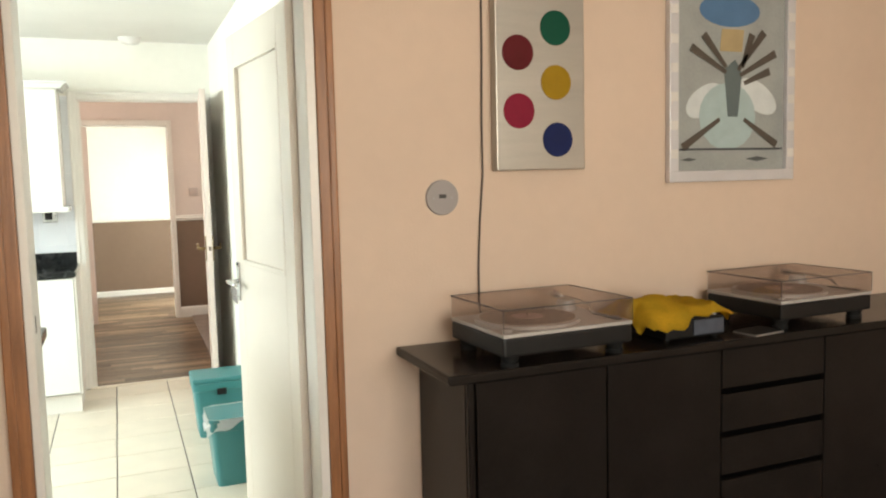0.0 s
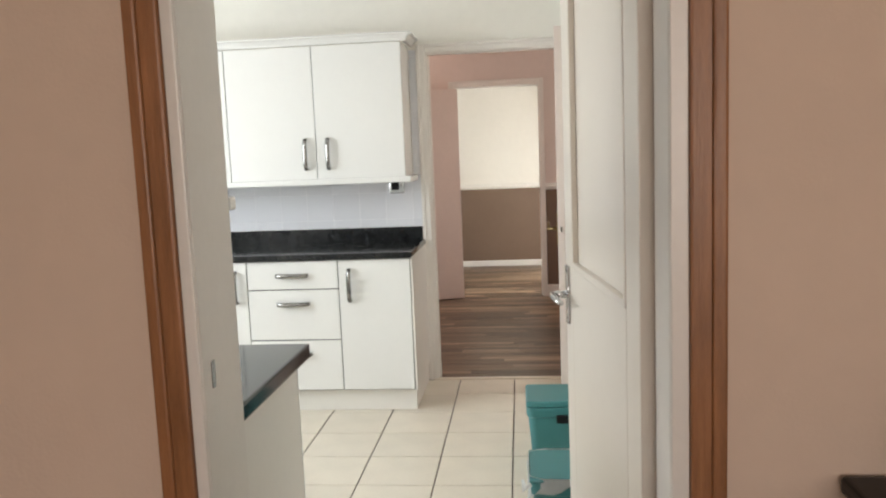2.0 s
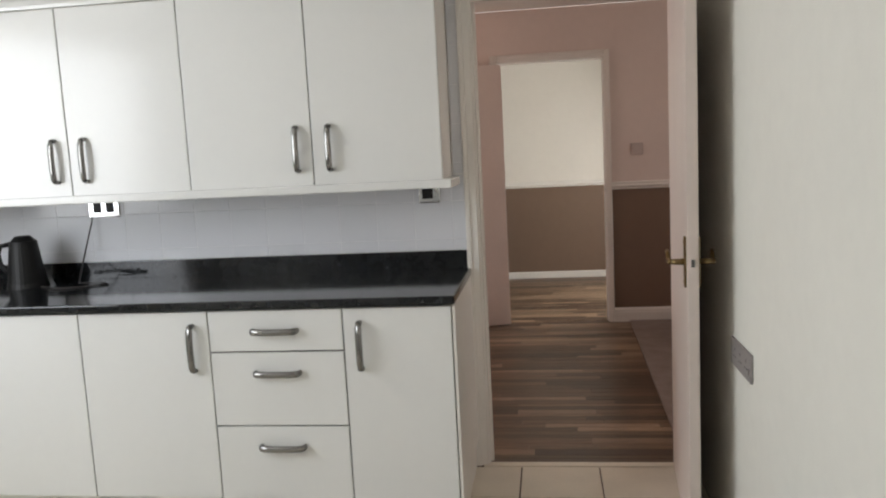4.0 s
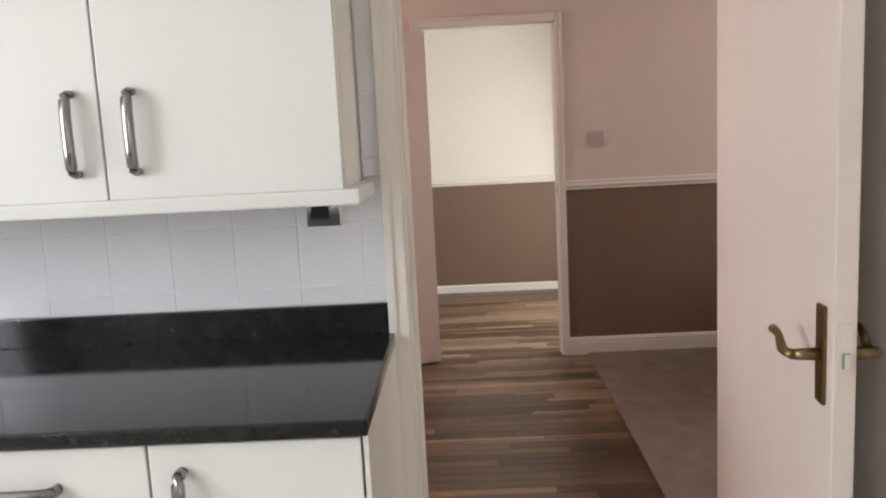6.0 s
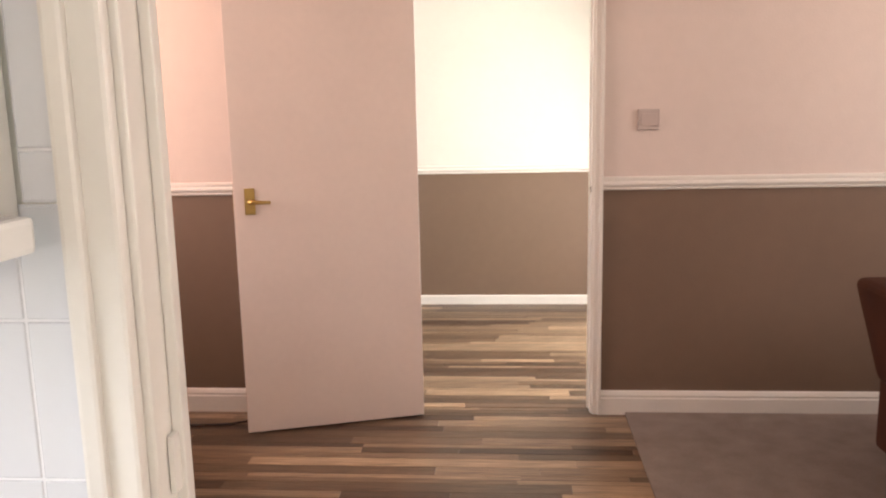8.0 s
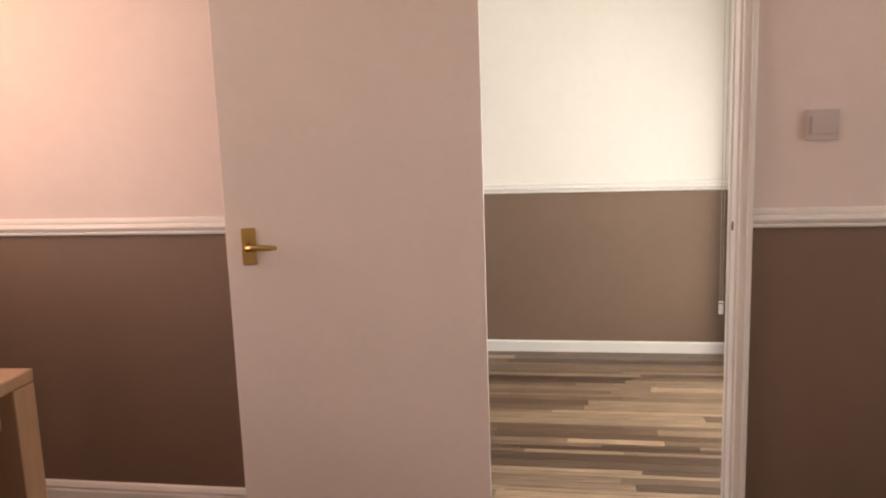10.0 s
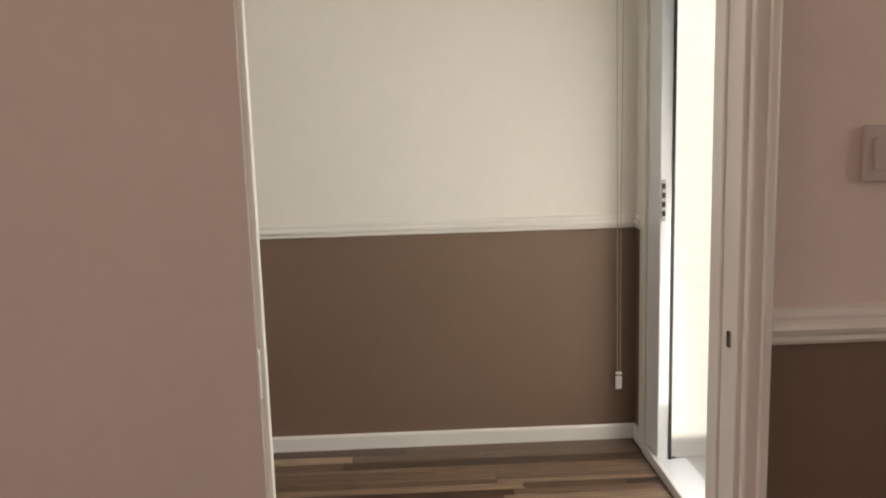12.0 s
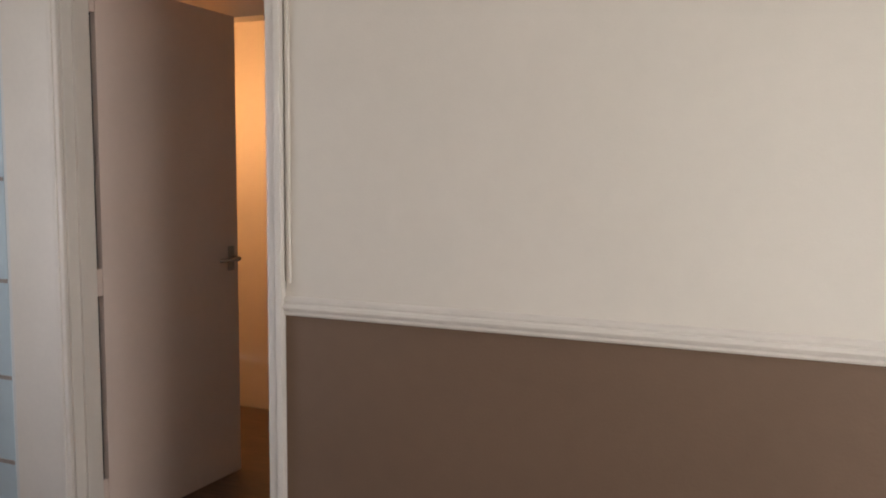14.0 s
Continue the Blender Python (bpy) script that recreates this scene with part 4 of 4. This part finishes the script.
part("lettering", bm, "steel", e, "row of small dark unreadable lettering")

# framed print
e = thing("framed_print", "abstract print in a mirrored frame with pale squares", "picture", pose(2.233, YA, 1.355))
w, h = 0.31, 0.86
bm = bmesh.new()
for a, b, c, d in ((-w, 0, w, 0.042), (-w, h - 0.042, w, h), (-w, 0.042, -w + 0.042, h - 0.042), (w - 0.042, 0.042, w, h - 0.042)):
    bx(bm, a, -0.03, b, c, -0.003, d, 0.003)
part("frame", bm, "mirrorframe", e)
part("print", box(-w + 0.042, -0.012, 0.042, w - 0.042, -0.004, h - 0.042), "poster", e)
for k in range(7):
    for s in (-1, 1):
        part("square", box(s * (w - 0.021) - 0.017, -0.033, 0.09 + k * 0.107, s * (w - 0.021) + 0.017, -0.0295, 0.124 + k * 0.107, 0.001), "whiteplastic", e)


def blot(nm, color, pts, z, label=""):
    bm = bmesh.new()
    vs = [bm.verts.new((x, -0.0125 - z, y)) for x, y in pts]
    f = bm.faces.new(vs)
    r = bmesh.ops.extrude_face_region(bm, geom=[f])
    bmesh.ops.translate(bm, verts=[g for g in r["geom"] if isinstance(g, bmesh.types.BMVert)], vec=(0, -0.0006, 0))
    part("shape", bm, flat(nm, color), e, label)


def oval(cx, cy, rx, ry, tilt=0.0, n=20):
    return [(cx + rx * math.cos(a) * math.cos(tilt) - ry * math.sin(a) * math.sin(tilt), cy + rx * math.cos(a) * math.sin(tilt) + ry * math.sin(a) * math.cos(tilt)) for a in (k * 2 * math.pi / n for k in range(n))]


blot("print_blue", (0.10, 0.19, 0.33), oval(-0.01, 0.655, 0.15, 0.062), 0.0)
blot("print_sand", (0.42, 0.33, 0.18), [(-0.06, 0.5), (0.05, 0.5), (0.06, 0.585), (-0.05, 0.585)], 0.0)
blot("print_white", (0.62, 0.66, 0.66), oval(-0.13, 0.31, 0.1, 0.055, 0.5), 0.0)
blot("print_white_wing", (0.62, 0.66, 0.66), oval(0.13, 0.33, 0.11, 0.055, -0.5), 0.0)
blot("print_pale_teal", (0.40, 0.50, 0.50), oval(-0.02, 0.25, 0.14, 0.13), 0.0008)
blot("print_slate", (0.13, 0.16, 0.16), [(-0.02, 0.25), (0.03, 0.25), (0.05, 0.42), (0.015, 0.47), (-0.04, 0.43)], 0.0016)
for k, (x0, y0, x1, y1) in enumerate(((-0.03, 0.42, -0.2, 0.51), (-0.03, 0.44, -0.14, 0.56), (0.03, 0.43, 0.16, 0.58), (0.04, 0.41, 0.22, 0.5), (-0.06, 0.24, -0.24, 0.13), (0.06, 0.24, 0.23, 0.14), (0.05, 0.44, 0.1, 0.57), (0.06, 0.38, 0.19, 0.43))):
    d = Vector((x1 - x0, y1 - y0)).normalized()
    q = Vector((-d.y, d.x)) * 0.016
    blot("print_umber_%s" % "abcdefgh"[k], (0.10, 0.085, 0.07), [(x0 - q.x * 0.5, y0 - q.y * 0.5), (x0 + q.x * 0.5, y0 + q.y * 0.5), (x1 + q.x, y1 + q.y), (x1 - q.x, y1 - q.y)], 0.0024)
blot("print_line", (0.07, 0.075, 0.08), [(-w + 0.05, 0.12), (w - 0.05, 0.12), (w - 0.05, 0.128), (-w + 0.05, 0.128)], 0.0024)
blot("print_diamond", (0.10, 0.11, 0.11), [(0.07, 0.085), (0.13, 0.075), (0.19, 0.085), (0.13, 0.095)], 0.0024)
blot("print_diamond_small", (0.10, 0.11, 0.11), [(-0.25, 0.085), (-0.21, 0.078), (-0.17, 0.085), (-0.21, 0.092)], 0.0024)

# round cover plate and the cable of the wall panel
e = thing("outlet_cover", "round grey outlet cover plate on the wall", "outlet cover", pose(1.003, YA, 1.328))
p = part("plate", cyl(bmesh.new(), (0, 0.0, 0), (0, -0.008, 0), 0.06, 0.057, 40), "greyplastic", e)
part("slot", box(-0.012, -0.011, -0.002, 0.012, -0.0075, 0.011, 0.001), "cable", p)
for s in (-1, 1):
    part("screw", cyl(bmesh.new(), (s * 0.033, -0.007, -0.002), (s * 0.033, -0.0095, -0.002), 0.004, seg=12), "steel", p)
e = thing("panel_cable", "dark cable hanging down the peach wall", "cable", pose(1.142, YA - 0.006, ST))
part("lead", tube(bmesh.new(), [(-0.005, -0.02, 0.005), (-0.014, -0.006, 0.12), (-0.01, 0, 0.26), (0.0, 0.001, 0.42), (0.012, 0.0, 0.56), (0.012, 0, 0.75), (0.017, 0, 1.0), (0.018, 0, 1.3)], 0.0034), "flex", e, smooth=True)

# ---- dining room ----
faceplate("light_switch", "grey light switch with a raised rocker", "switch", pose(0.738, YC - 0.001, 1.312), 0.09, 0.088, "switchgrey", [], [(0, 0.0, 0.066, 0.05)], depth=0.012, screws=False)
e = thing("door_stop", "small floor door stop under the door", "door stop", pose(-0.93, 9.03, 0))
part("post", cyl(bmesh.new(), (0, 0, 0), (0, 0, 0.03), 0.014, 0.011), "steel", e)
part("buffer", cyl(bmesh.new(), (0, 0, 0.03), (0, 0, 0.04), 0.012), "rubber", e)

e = thing("dining_table", "light oak topped dining table with square legs", "table", pose(-1.78, 8.082, 0, 0, 0, 3.6))
part("tabletop", box(-0.425, -0.75, 0.715, 0.425, 0.52, 0.75, 0.006), "tablewood", e)
for sx in (-1, 1):
    part("apron", box(sx * 0.385 - 0.011, -0.64, 0.62, sx * 0.385 + 0.011, 0.41, 0.714), "tablewood", e)
for y in (-0.69, 0.46):
    part("apron", box(-0.325, y - 0.011, 0.62, 0.325, y + 0.011, 0.714), "tablewood", e)
for sx in (-1, 1):
    for y in (-0.69, 0.477):
        part("leg", box(sx * 0.382 - 0.042, y - 0.042, 0, sx * 0.382 + 0.042, y + 0.042, 0.714, 0.005), "tablewood", e)


def hoop_back():
    """An open hoop of broad curved slats, leaning back and bowed round the sitter."""
    def rounded(hw, z0, z1, r, n):
        pts = []
        for cx, cz, a0 in ((hw - r, z1 - r, 0), (-hw + r, z1 - r, 90), (-hw + 0.02, z0 + 0.02, 180), (hw - 0.02, z0 + 0.02, 270)):
            rr = r if cz > 0.7 else 0.02
            for k in range(n):
                a = radians(a0 + 90 * k / (n - 1))
                pts.append((cx + rr * math.cos(a), cz + rr * math.sin(a)))
        return pts

    outer, inner = rounded(0.195, 0.45, 0.985, 0.06, 7), rounded(0.125, 0.535, 0.905, 0.05, 7)
    outer = [(x * (0.86 + 0.14 * min(1, (z - 0.45) / 0.35)), z) for x, z in outer]
    bm = bmesh.new()
    rings = []
    for pts, dy in ((outer, 0.0), (outer, -0.026), (inner, -0.026), (inner, 0.0)):
        ring = []
        for x, z in pts:
            t = (z - 0.45) / 0.53
            y = -0.178 - 0.10 * t ** 1.4 - 0.045 * (1 - (x / 0.2) ** 2) + dy
            ring.append(bm.verts.new((x, y, z)))
        rings.append(ring)
    n = len(outer)
    for r0, r1 in zip(rings, rings[1:] + rings[:1]):
        for k in range(n):
            bm.faces.new((r0[k], r0[(k + 1) % n], r1[(k + 1) % n], r1[k]))
    bmesh.ops.subdivide_edges(bm, edges=[g for g in bm.edges if g.calc_length() > 0.12], cuts=6, use_grid_fill=True)
    return bm


def dining_chair(label, m):
    """Faces local +y; its back stands at local -y."""
    e = thing("dining_chair", label, "chair", m, group="dining chairs")
    for s in (-1, 1):
        part("back_leg", tube(bmesh.new(), [(s * 0.175, -0.235, 0), (s * 0.168, -0.205, 0.25), (s * 0.163, -0.19, 0.46)], [0.017, 0.021, 0.026], 8), "cherry", e, smooth=True)
        part("front_leg", tube(bmesh.new(), [(s * 0.2, 0.2, 0), (s * 0.2, 0.2, 0.25), (s * 0.2, 0.2, 0.42)], [0.015, 0.019, 0.024], 8), "cherry", e, smooth=True)
        part("side_rail", box(s * 0.185 - 0.011, -0.18, 0.36, s * 0.185 + 0.011, 0.19, 0.425, 0.003), "cherry", e)
    part("front_rail", box(-0.18, 0.19, 0.36, 0.18, 0.212, 0.425, 0.003), "cherry", e)
    part("rear_rail", box(-0.165, -0.2, 0.36, 0.165, -0.178, 0.425, 0.003), "cherry", e)
    part("seat", box(-0.215, -0.185, 0.428, 0.215, 0.225, 0.478, 0.02, 4), "sagecloth", e, "sage green padded seat")
    part("back_frame", hoop_back(), "cherry", e, "broad curved hoop back", smooth=False)
    return e


c1 = dining_chair("cherry wood dining chair with a sage green seat", pose(-1.45, 8.015, 0, 0, 0, 92))
copy_thing(c1, pose(-2.03, 8.44, 0, 0, 0, 182))
e = thing("folder", "blue plastic folder lying on the table", "folder", pose(-1.70, 8.36, 0.75, 0, 0, 15))
part("cover", box(-0.16, -0.11, 0, 0.16, 0.11, 0.022, 0.006), "bluecloth", e)
part("papers", box(-0.15, -0.1, 0.022, 0.14, 0.1, 0.026), "blackplastic", e)
e = thing("extension_lead", "black cable with a plug lying on the laminate", "cable", pose(-1.35, 9.05, 0))
part("lead", tube(bmesh.new(), [(0.38, 0.12, 0.004), (0.25, 0.05, 0.004), (0.08, 0.03, 0.004), (-0.1, 0.0, 0.004), (-0.3, 0.06, 0.004)], 0.004), "cable", e, smooth=True)
part("plug", box(-0.2, -0.03, 0.0, -0.06, 0.02, 0.02, 0.005), "blackplastic", e)

e = thing("armchair", "dark brown suede armchair standing on the carpet", "armchair", pose(1.95, 8.42, 0.013))
part("base", box(-0.40, -0.42, 0.03, 0.48, 0.42, 0.33, 0.03, 3), "sofa", e)
part("seat_cushion", box(-0.24, -0.28, 0.331, 0.47, 0.28, 0.47, 0.05, 4), "sofa", e)
bm = box(-0.42, -0.40, 0.30, -0.22, 0.40, 0.715, 0.05, 4)
for vtx in bm.verts:
    vtx.co.x -= 0.28 * (vtx.co.z - 0.30)
part("backrest", bm, "sofa", e)
bm = box(-0.31, -0.27, 0.50, -0.10, 0.27, 0.815, 0.06, 4)
for vtx in bm.verts:
    vtx.co.x -= 0.22 * (vtx.co.z - 0.5)
part("back_cushion", bm, "sofa", e)
for s in (-1, 1):
    part("arm", box(-0.30, s * 0.36 - 0.075, 0.331, 0.46, s * 0.36 + 0.075, 0.60, 0.05, 4), "sofa", e)
    for x in (-0.34, 0.42):
        part("foot", cyl(bmesh.new(), (x, s * 0.36, 0), (x, s * 0.36, 0.04), 0.025, 0.03, 12), "blackwood", e)

# ---- lobby ----
faceplate("wall_socket", "white single socket low on the taupe wall", "socket", pose(-1.002, YD - 0.001, 0.266), 0.09, 0.088, "whiteplastic", pins(-0.012, 1.1), [(0.028, 0.014, 0.012, 0.018)], screws=True)
e = thing("blind_cord", "looped blind cord with a white weight", "blind cord", pose(0.838, YD - 0.05, 0.243))
for dx in (-0.006, 0.006):
    part("cord", tube(bmesh.new(), [(dx, 0, 0.06), (dx * 1.3, 0, 0.8), (dx * 2, -0.002, 1.4), (dx * 2.2, 0, 2.1)], 0.0016, 6), "cord", e)
part("weight", box(-0.013, -0.007, 0, 0.013, 0.007, 0.075, 0.003), "whiteplastic", e)
part("weight_cap", box(-0.0135, -0.0075, 0.06, 0.0135, 0.0075, 0.064), "blackplastic", e)
part("cord_bracket", box(-0.03, -0.02, 2.1, 0.03, 0.05, 2.14, 0.003), "whiteplastic", e)

pd = thing("patio_door", "white sliding patio door standing half open", "patio door", kind="structure")
XP = 0.925
bm = bmesh.new()
bx(bm, XP - 0.014, 11.20, 0, XP + 0.0, 11.262, 2.12, 0.004)
bx(bm, XP - 0.014, 9.60, 2.06, XP + 0.0, 11.1995, 2.12, 0.004)
part("architrave", bm, "gloss", pd)
part("jamb", box(XP + 0.002, 11.04, 0.0, XP + 0.056, 11.1995, 2.06, 0.004), "upvc", pd)
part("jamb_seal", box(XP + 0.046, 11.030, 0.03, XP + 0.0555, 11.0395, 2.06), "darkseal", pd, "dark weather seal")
bm = bmesh.new()
for z in (1.02, 1.055, 1.09, 1.125):
    bx(bm, XP + 0.008, 11.027, z, XP + 0.019, 11.041, z + 0.02, 0.002)
part("lock_keep", bm, "blackplastic", pd, "black lock keep on the jamb")
part("lock_keep_plate", box(XP + 0.006, 11.033, 1.0, XP + 0.021, 11.0405, 1.16), "steel", pd)
part("jamb", box(XP + 0.002, 9.6205, 0.0, XP + 0.12, 9.68, 2.06, 0.004), "upvc", pd)
part("head", box(XP + 0.002, 9.6205, 2.0605, XP + 0.12, 11.1995, 2.0995), "upvc", pd)
part("track", box(XP + 0.002, 9.6805, 0.0, XP + 0.12, 11.0395, 0.035, 0.003), "upvc", pd)
part("sill", box(XP - 0.018, 9.6, 0.0005, XP + 0.0015, 11.2, 0.045, 0.004), "gloss", pd)
sl = part("sliding_panel", box(XP + 0.03, 10.365, 0.036, XP + 0.075, 10.45, 2.055, 0.004), "aluminium", pd, "grey sliding panel stile")
part("seal", box(XP + 0.026, 10.385, 0.04, XP + 0.0305, 10.407, 2.05), "darkseal", sl)
part("rail", box(XP + 0.03, 9.69, 0.036, XP + 0.075, 10.3645, 0.12, 0.004), "upvc", sl)
part("rail", box(XP + 0.03, 9.69, 1.97, XP + 0.075, 10.3645, 2.055, 0.004), "upvc", sl)
g = part("pane", box(XP + 0.048, 9.69, 0.121, XP + 0.056, 10.3645, 1.969), "glass", sl)
g.visible_shadow = False
part("door_pull", box(XP + 0.0, 10.451, 0.965, XP + 0.05, 10.505, 1.125, 0.006), "upvc", sl, "pale grey boxed pull handle")

# ---- outside the patio door ----
structure("ground", box(-60, -60, -0.5, 60, 60, -0.13), "concrete", "pale concrete paving", "ground")
structure("patio", box(1.051, 8.0, -0.13, 6.5, 16.0, -0.03), "concrete", "sunlit pale concrete patio", "paving")
outhouse = structure("brick_wall", box(1.051, 11.1976, -0.03, 1.2120, 13.5, 2.6), "brick", "white painted brick wall beside the patio", "wall")
e = thing("garden_shed", "white boarded outbuilding across the patio", "outbuilding", pose(3.2, 14.6, -0.03))
part("wall_core", box(-1.6, 0.03, 0, 1.6, 1.4, 2.7), "siding", e)
for k in range(18):
    bm = box(-1.62, -0.012, k * 0.15, 1.62, 0.029, k * 0.15 + 0.149, 0.003)
    for vtx in bm.verts:
        if vtx.co.y < 0 and vtx.co.z > k * 0.15 + 0.08:
            vtx.co.y += 0.018
    part("board", bm, "siding", e)
part("roof", box(-1.75, -0.2, 2.7, 1.75, 1.5, 2.78, 0.01), "siding", e)
e = thing("green_cabinet", "green painted cabinet standing on the patio", "cabinet", pose(2.62, 13.9, -0.03))
part("body", box(-0.50, -0.2, 0.99, 0.03, 0.2, 1.83, 0.01), "green", e)
part("stand", box(-0.46, -0.19, 0, 0.0, 0.19, 0.989, 0.01), "siding", e, "white stand")
e = thing("garden_chair", "wooden garden chair with a white cushion", "chair", pose(2.06, 12.9, -0.03))
part("seat", box(-0.2, -0.2, 0.72, 0.2, 0.2, 0.76, 0.01), "orangewood", e)
bm = bmesh.new()
bmesh.ops.create_uvsphere(bm, u_segments=20, v_segments=12, radius=1.0, matrix=pose(0, 0, 0.885) @ Matrix.Diagonal((0.15, 0.14, 0.125, 1)))
part("cushion", bm, "siding", e, "plump white cushion", smooth=True)
for sx in (-0.17, 0.17):
    for sy in (-0.17, 0.17):
        part("leg", box(sx - 0.02, sy - 0.02, 0, sx + 0.02, sy + 0.02, 0.72, 0.004), "siding", e)
e = thing("garden_tap", "orange hose fitting on a garden tap", "tap", pose(1.70, 12.2, -0.03))
part("post", box(-0.03, 0.0, 0, 0.03, 0.05, 0.80, 0.005), "siding", e)
part("spout", tube(bmesh.new(), [(0, 0, 0.76), (-0.02, -0.06, 0.76), (-0.03, -0.09, 0.71)], 0.012), "steel", e, smooth=True)
part("fitting", cyl(bmesh.new(), (-0.03, -0.09, 0.71), (-0.03, -0.09, 0.62), 0.022, 0.018), "orange", e, "orange hose connector")
part("hose", tube(bmesh.new(), [(-0.03, -0.09, 0.62), (-0.035, -0.1, 0.52), (-0.07, -0.12, 0.34), (-0.12, -0.1, 0.15), (-0.2, -0.05, 0.02), (-0.1, 0.1, 0.015), (0.2, 0.15, 0.015)], 0.011), "hose", e, "green garden hose", smooth=True)

# ---- pieces: tiles, planks, bricks ----


def piece_mesh(name, sx, sy, sz, bevel, material):
    return finish(name, box(-sx / 2, -sy / 2, -sz, sx / 2, sy / 2, 0, bevel, 1), material)


def piece(name, mesh, parent, m):
    ob = new(name, mesh)
    ob.parent = parent
    ob.matrix_world = m
    return ob


def tiled(name, parent, x0, x1, y0, y1, ox, oy, px, py, gap, thick, material, place):
    """Tiles of pitch px by py over a rectangle, cut at its edges; place(x, y) gives the pose."""
    meshes = {}
    for i in range(math.floor((x0 - ox) / px), math.ceil((x1 - ox) / px)):
        for j in range(math.floor((y0 - oy) / py), math.ceil((y1 - oy) / py)):
            a, b = max(x0, ox + i * px + gap / 2), min(x1, ox + (i + 1) * px - gap / 2)
            c, d = max(y0, oy + j * py + gap / 2), min(y1, oy + (j + 1) * py - gap / 2)
            if b - a < 0.01 or d - c < 0.01:
                continue
            key = (round(b - a, 3), round(d - c, 3))
            if key not in meshes:
                meshes[key] = piece_mesh(name, b - a, d - c, thick, 0.0015, material)
            piece(name, meshes[key], parent, place((a + b) / 2, (c + d) / 2))


tiled("floor_tile", floor_kitchen, -3.0, 0.648, YA2 + 0.004, YB - 0.032, -0.08, 6.215, 0.3305, 0.312, 0.006, 0.007, "floortile", lambda x, y: pose(x, y, 0))
splash = structure("wall_splashback", box(-2.98, YB - 0.004, 0.9555, -0.266, YB - 0.0005, 1.275), "grout", "white tiled splashback above the worktop", "splashback")
tiled("wall_tile", splash, -2.97, -0.268, 0.957, 1.274, -0.331, 1.005, 0.164, 0.16, 0.0024, 0.003, "tile", lambda x, z: pose(x, YB - 0.0055, z, 90, 0, 0))


side = structure("wall_tiled_strip", box(-0.3215, YB - 0.004, 1.2765, -0.266, YB - 0.0005, 2.0), "grout", "narrow tiled strip beside the wall cabinets", "splashback")
tiled("wall_tile", side, -0.3205, -0.268, 1.278, 1.995, -0.331, 1.005, 0.164, 0.16, 0.0024, 0.003, "tile", lambda x, z: pose(x, YB - 0.0055, z, 90, 0, 0))


def planks(parent, x0, x1, y0, y1, seed, limit, near):
    rnd = random.Random(seed)
    meshes, rest, count = {}, [], 0
    y = y0
    while y < y1 - 0.01:
        pitch = rnd.choice((0.035, 0.052, 0.07))
        w = min(pitch, y1 - y)
        x = x0 - rnd.random() * 0.7
        while x < x1:
            ln = rnd.choice((0.4, 0.55, 0.7, 0.86, 1.05, 1.3))
            a, b = max(x0, x), min(x1, x + ln)
            x += ln
            if b - a < 0.02:
                continue
            if count < limit and near[0] < (a + b) / 2 < near[1]:
                key = (round(b - a, 2), round(w, 3))
                if key not in meshes:
                    meshes[key] = piece_mesh("plank", b - a - 0.001, w - 0.0012, 0.01, 0.0006, "laminate")
                piece("plank", meshes[key], parent, pose((a + b) / 2, y + w / 2, 0))
                count += 1
            else:
                rest.append((a, b, y, y + w))
        y += pitch
    if rest:
        verts, faces = [], []
        for a, b, c, d in rest:
            k = len(verts)
            verts += [(a + 0.0005, c + 0.0006, 0), (b - 0.0005, c + 0.0006, 0), (b - 0.0005, d - 0.0006, 0), (a + 0.0005, d - 0.0006, 0)]
            faces.append((k, k + 1, k + 2, k + 3))
        me = bpy.data.meshes.new("far_planks")
        me.from_pydata(verts, [], faces)
        me.materials.append(M["laminate"])
        ob = new("far_planks", me)
        ob.parent = parent
        tagged(ob, kind="stuff")


planks(floor_dining, WX, 0.67, YB + 0.014, YC + 0.06, 11, 290, (-1.6, 0.7))
planks(floor_lobby, -2.85, 0.905, YC + 0.064, YD + 0.06, 23, 290, (-2.9, 0.95))

brick_m = piece_mesh("brick", 0.2235, 0.0745, 0.012, 0.001, "brick")
ends = {}
rnd = random.Random(5)
for j in range(34):
    z = 0.01 + j * 0.075
    o = 0.112 if j % 2 else 0.0
    for a, b in ((0.985, 1.095 - o * 0.5), (1.099 - o * 0.5, 1.212)):
        if (round(b - a, 3)) not in ends:
            ends[round(b - a, 3)] = piece_mesh("brick", b - a + 0.006, 0.0745, 0.012, 0.001, "brick")
        piece("brick", ends[round(b - a, 3)], outhouse, pose((a + b) / 2, 11.1968 - rnd.random() * 0.0004, z, 90, 0, 0))
    for i in range(6):
        y = 11.33 + i * 0.225 - (0.112 if j % 2 else 0)
        if y > 11.3:
            piece("brick", brick_m, outhouse, pose(1.2127 + rnd.random() * 0.0004, y, z, 90, 0, 90))
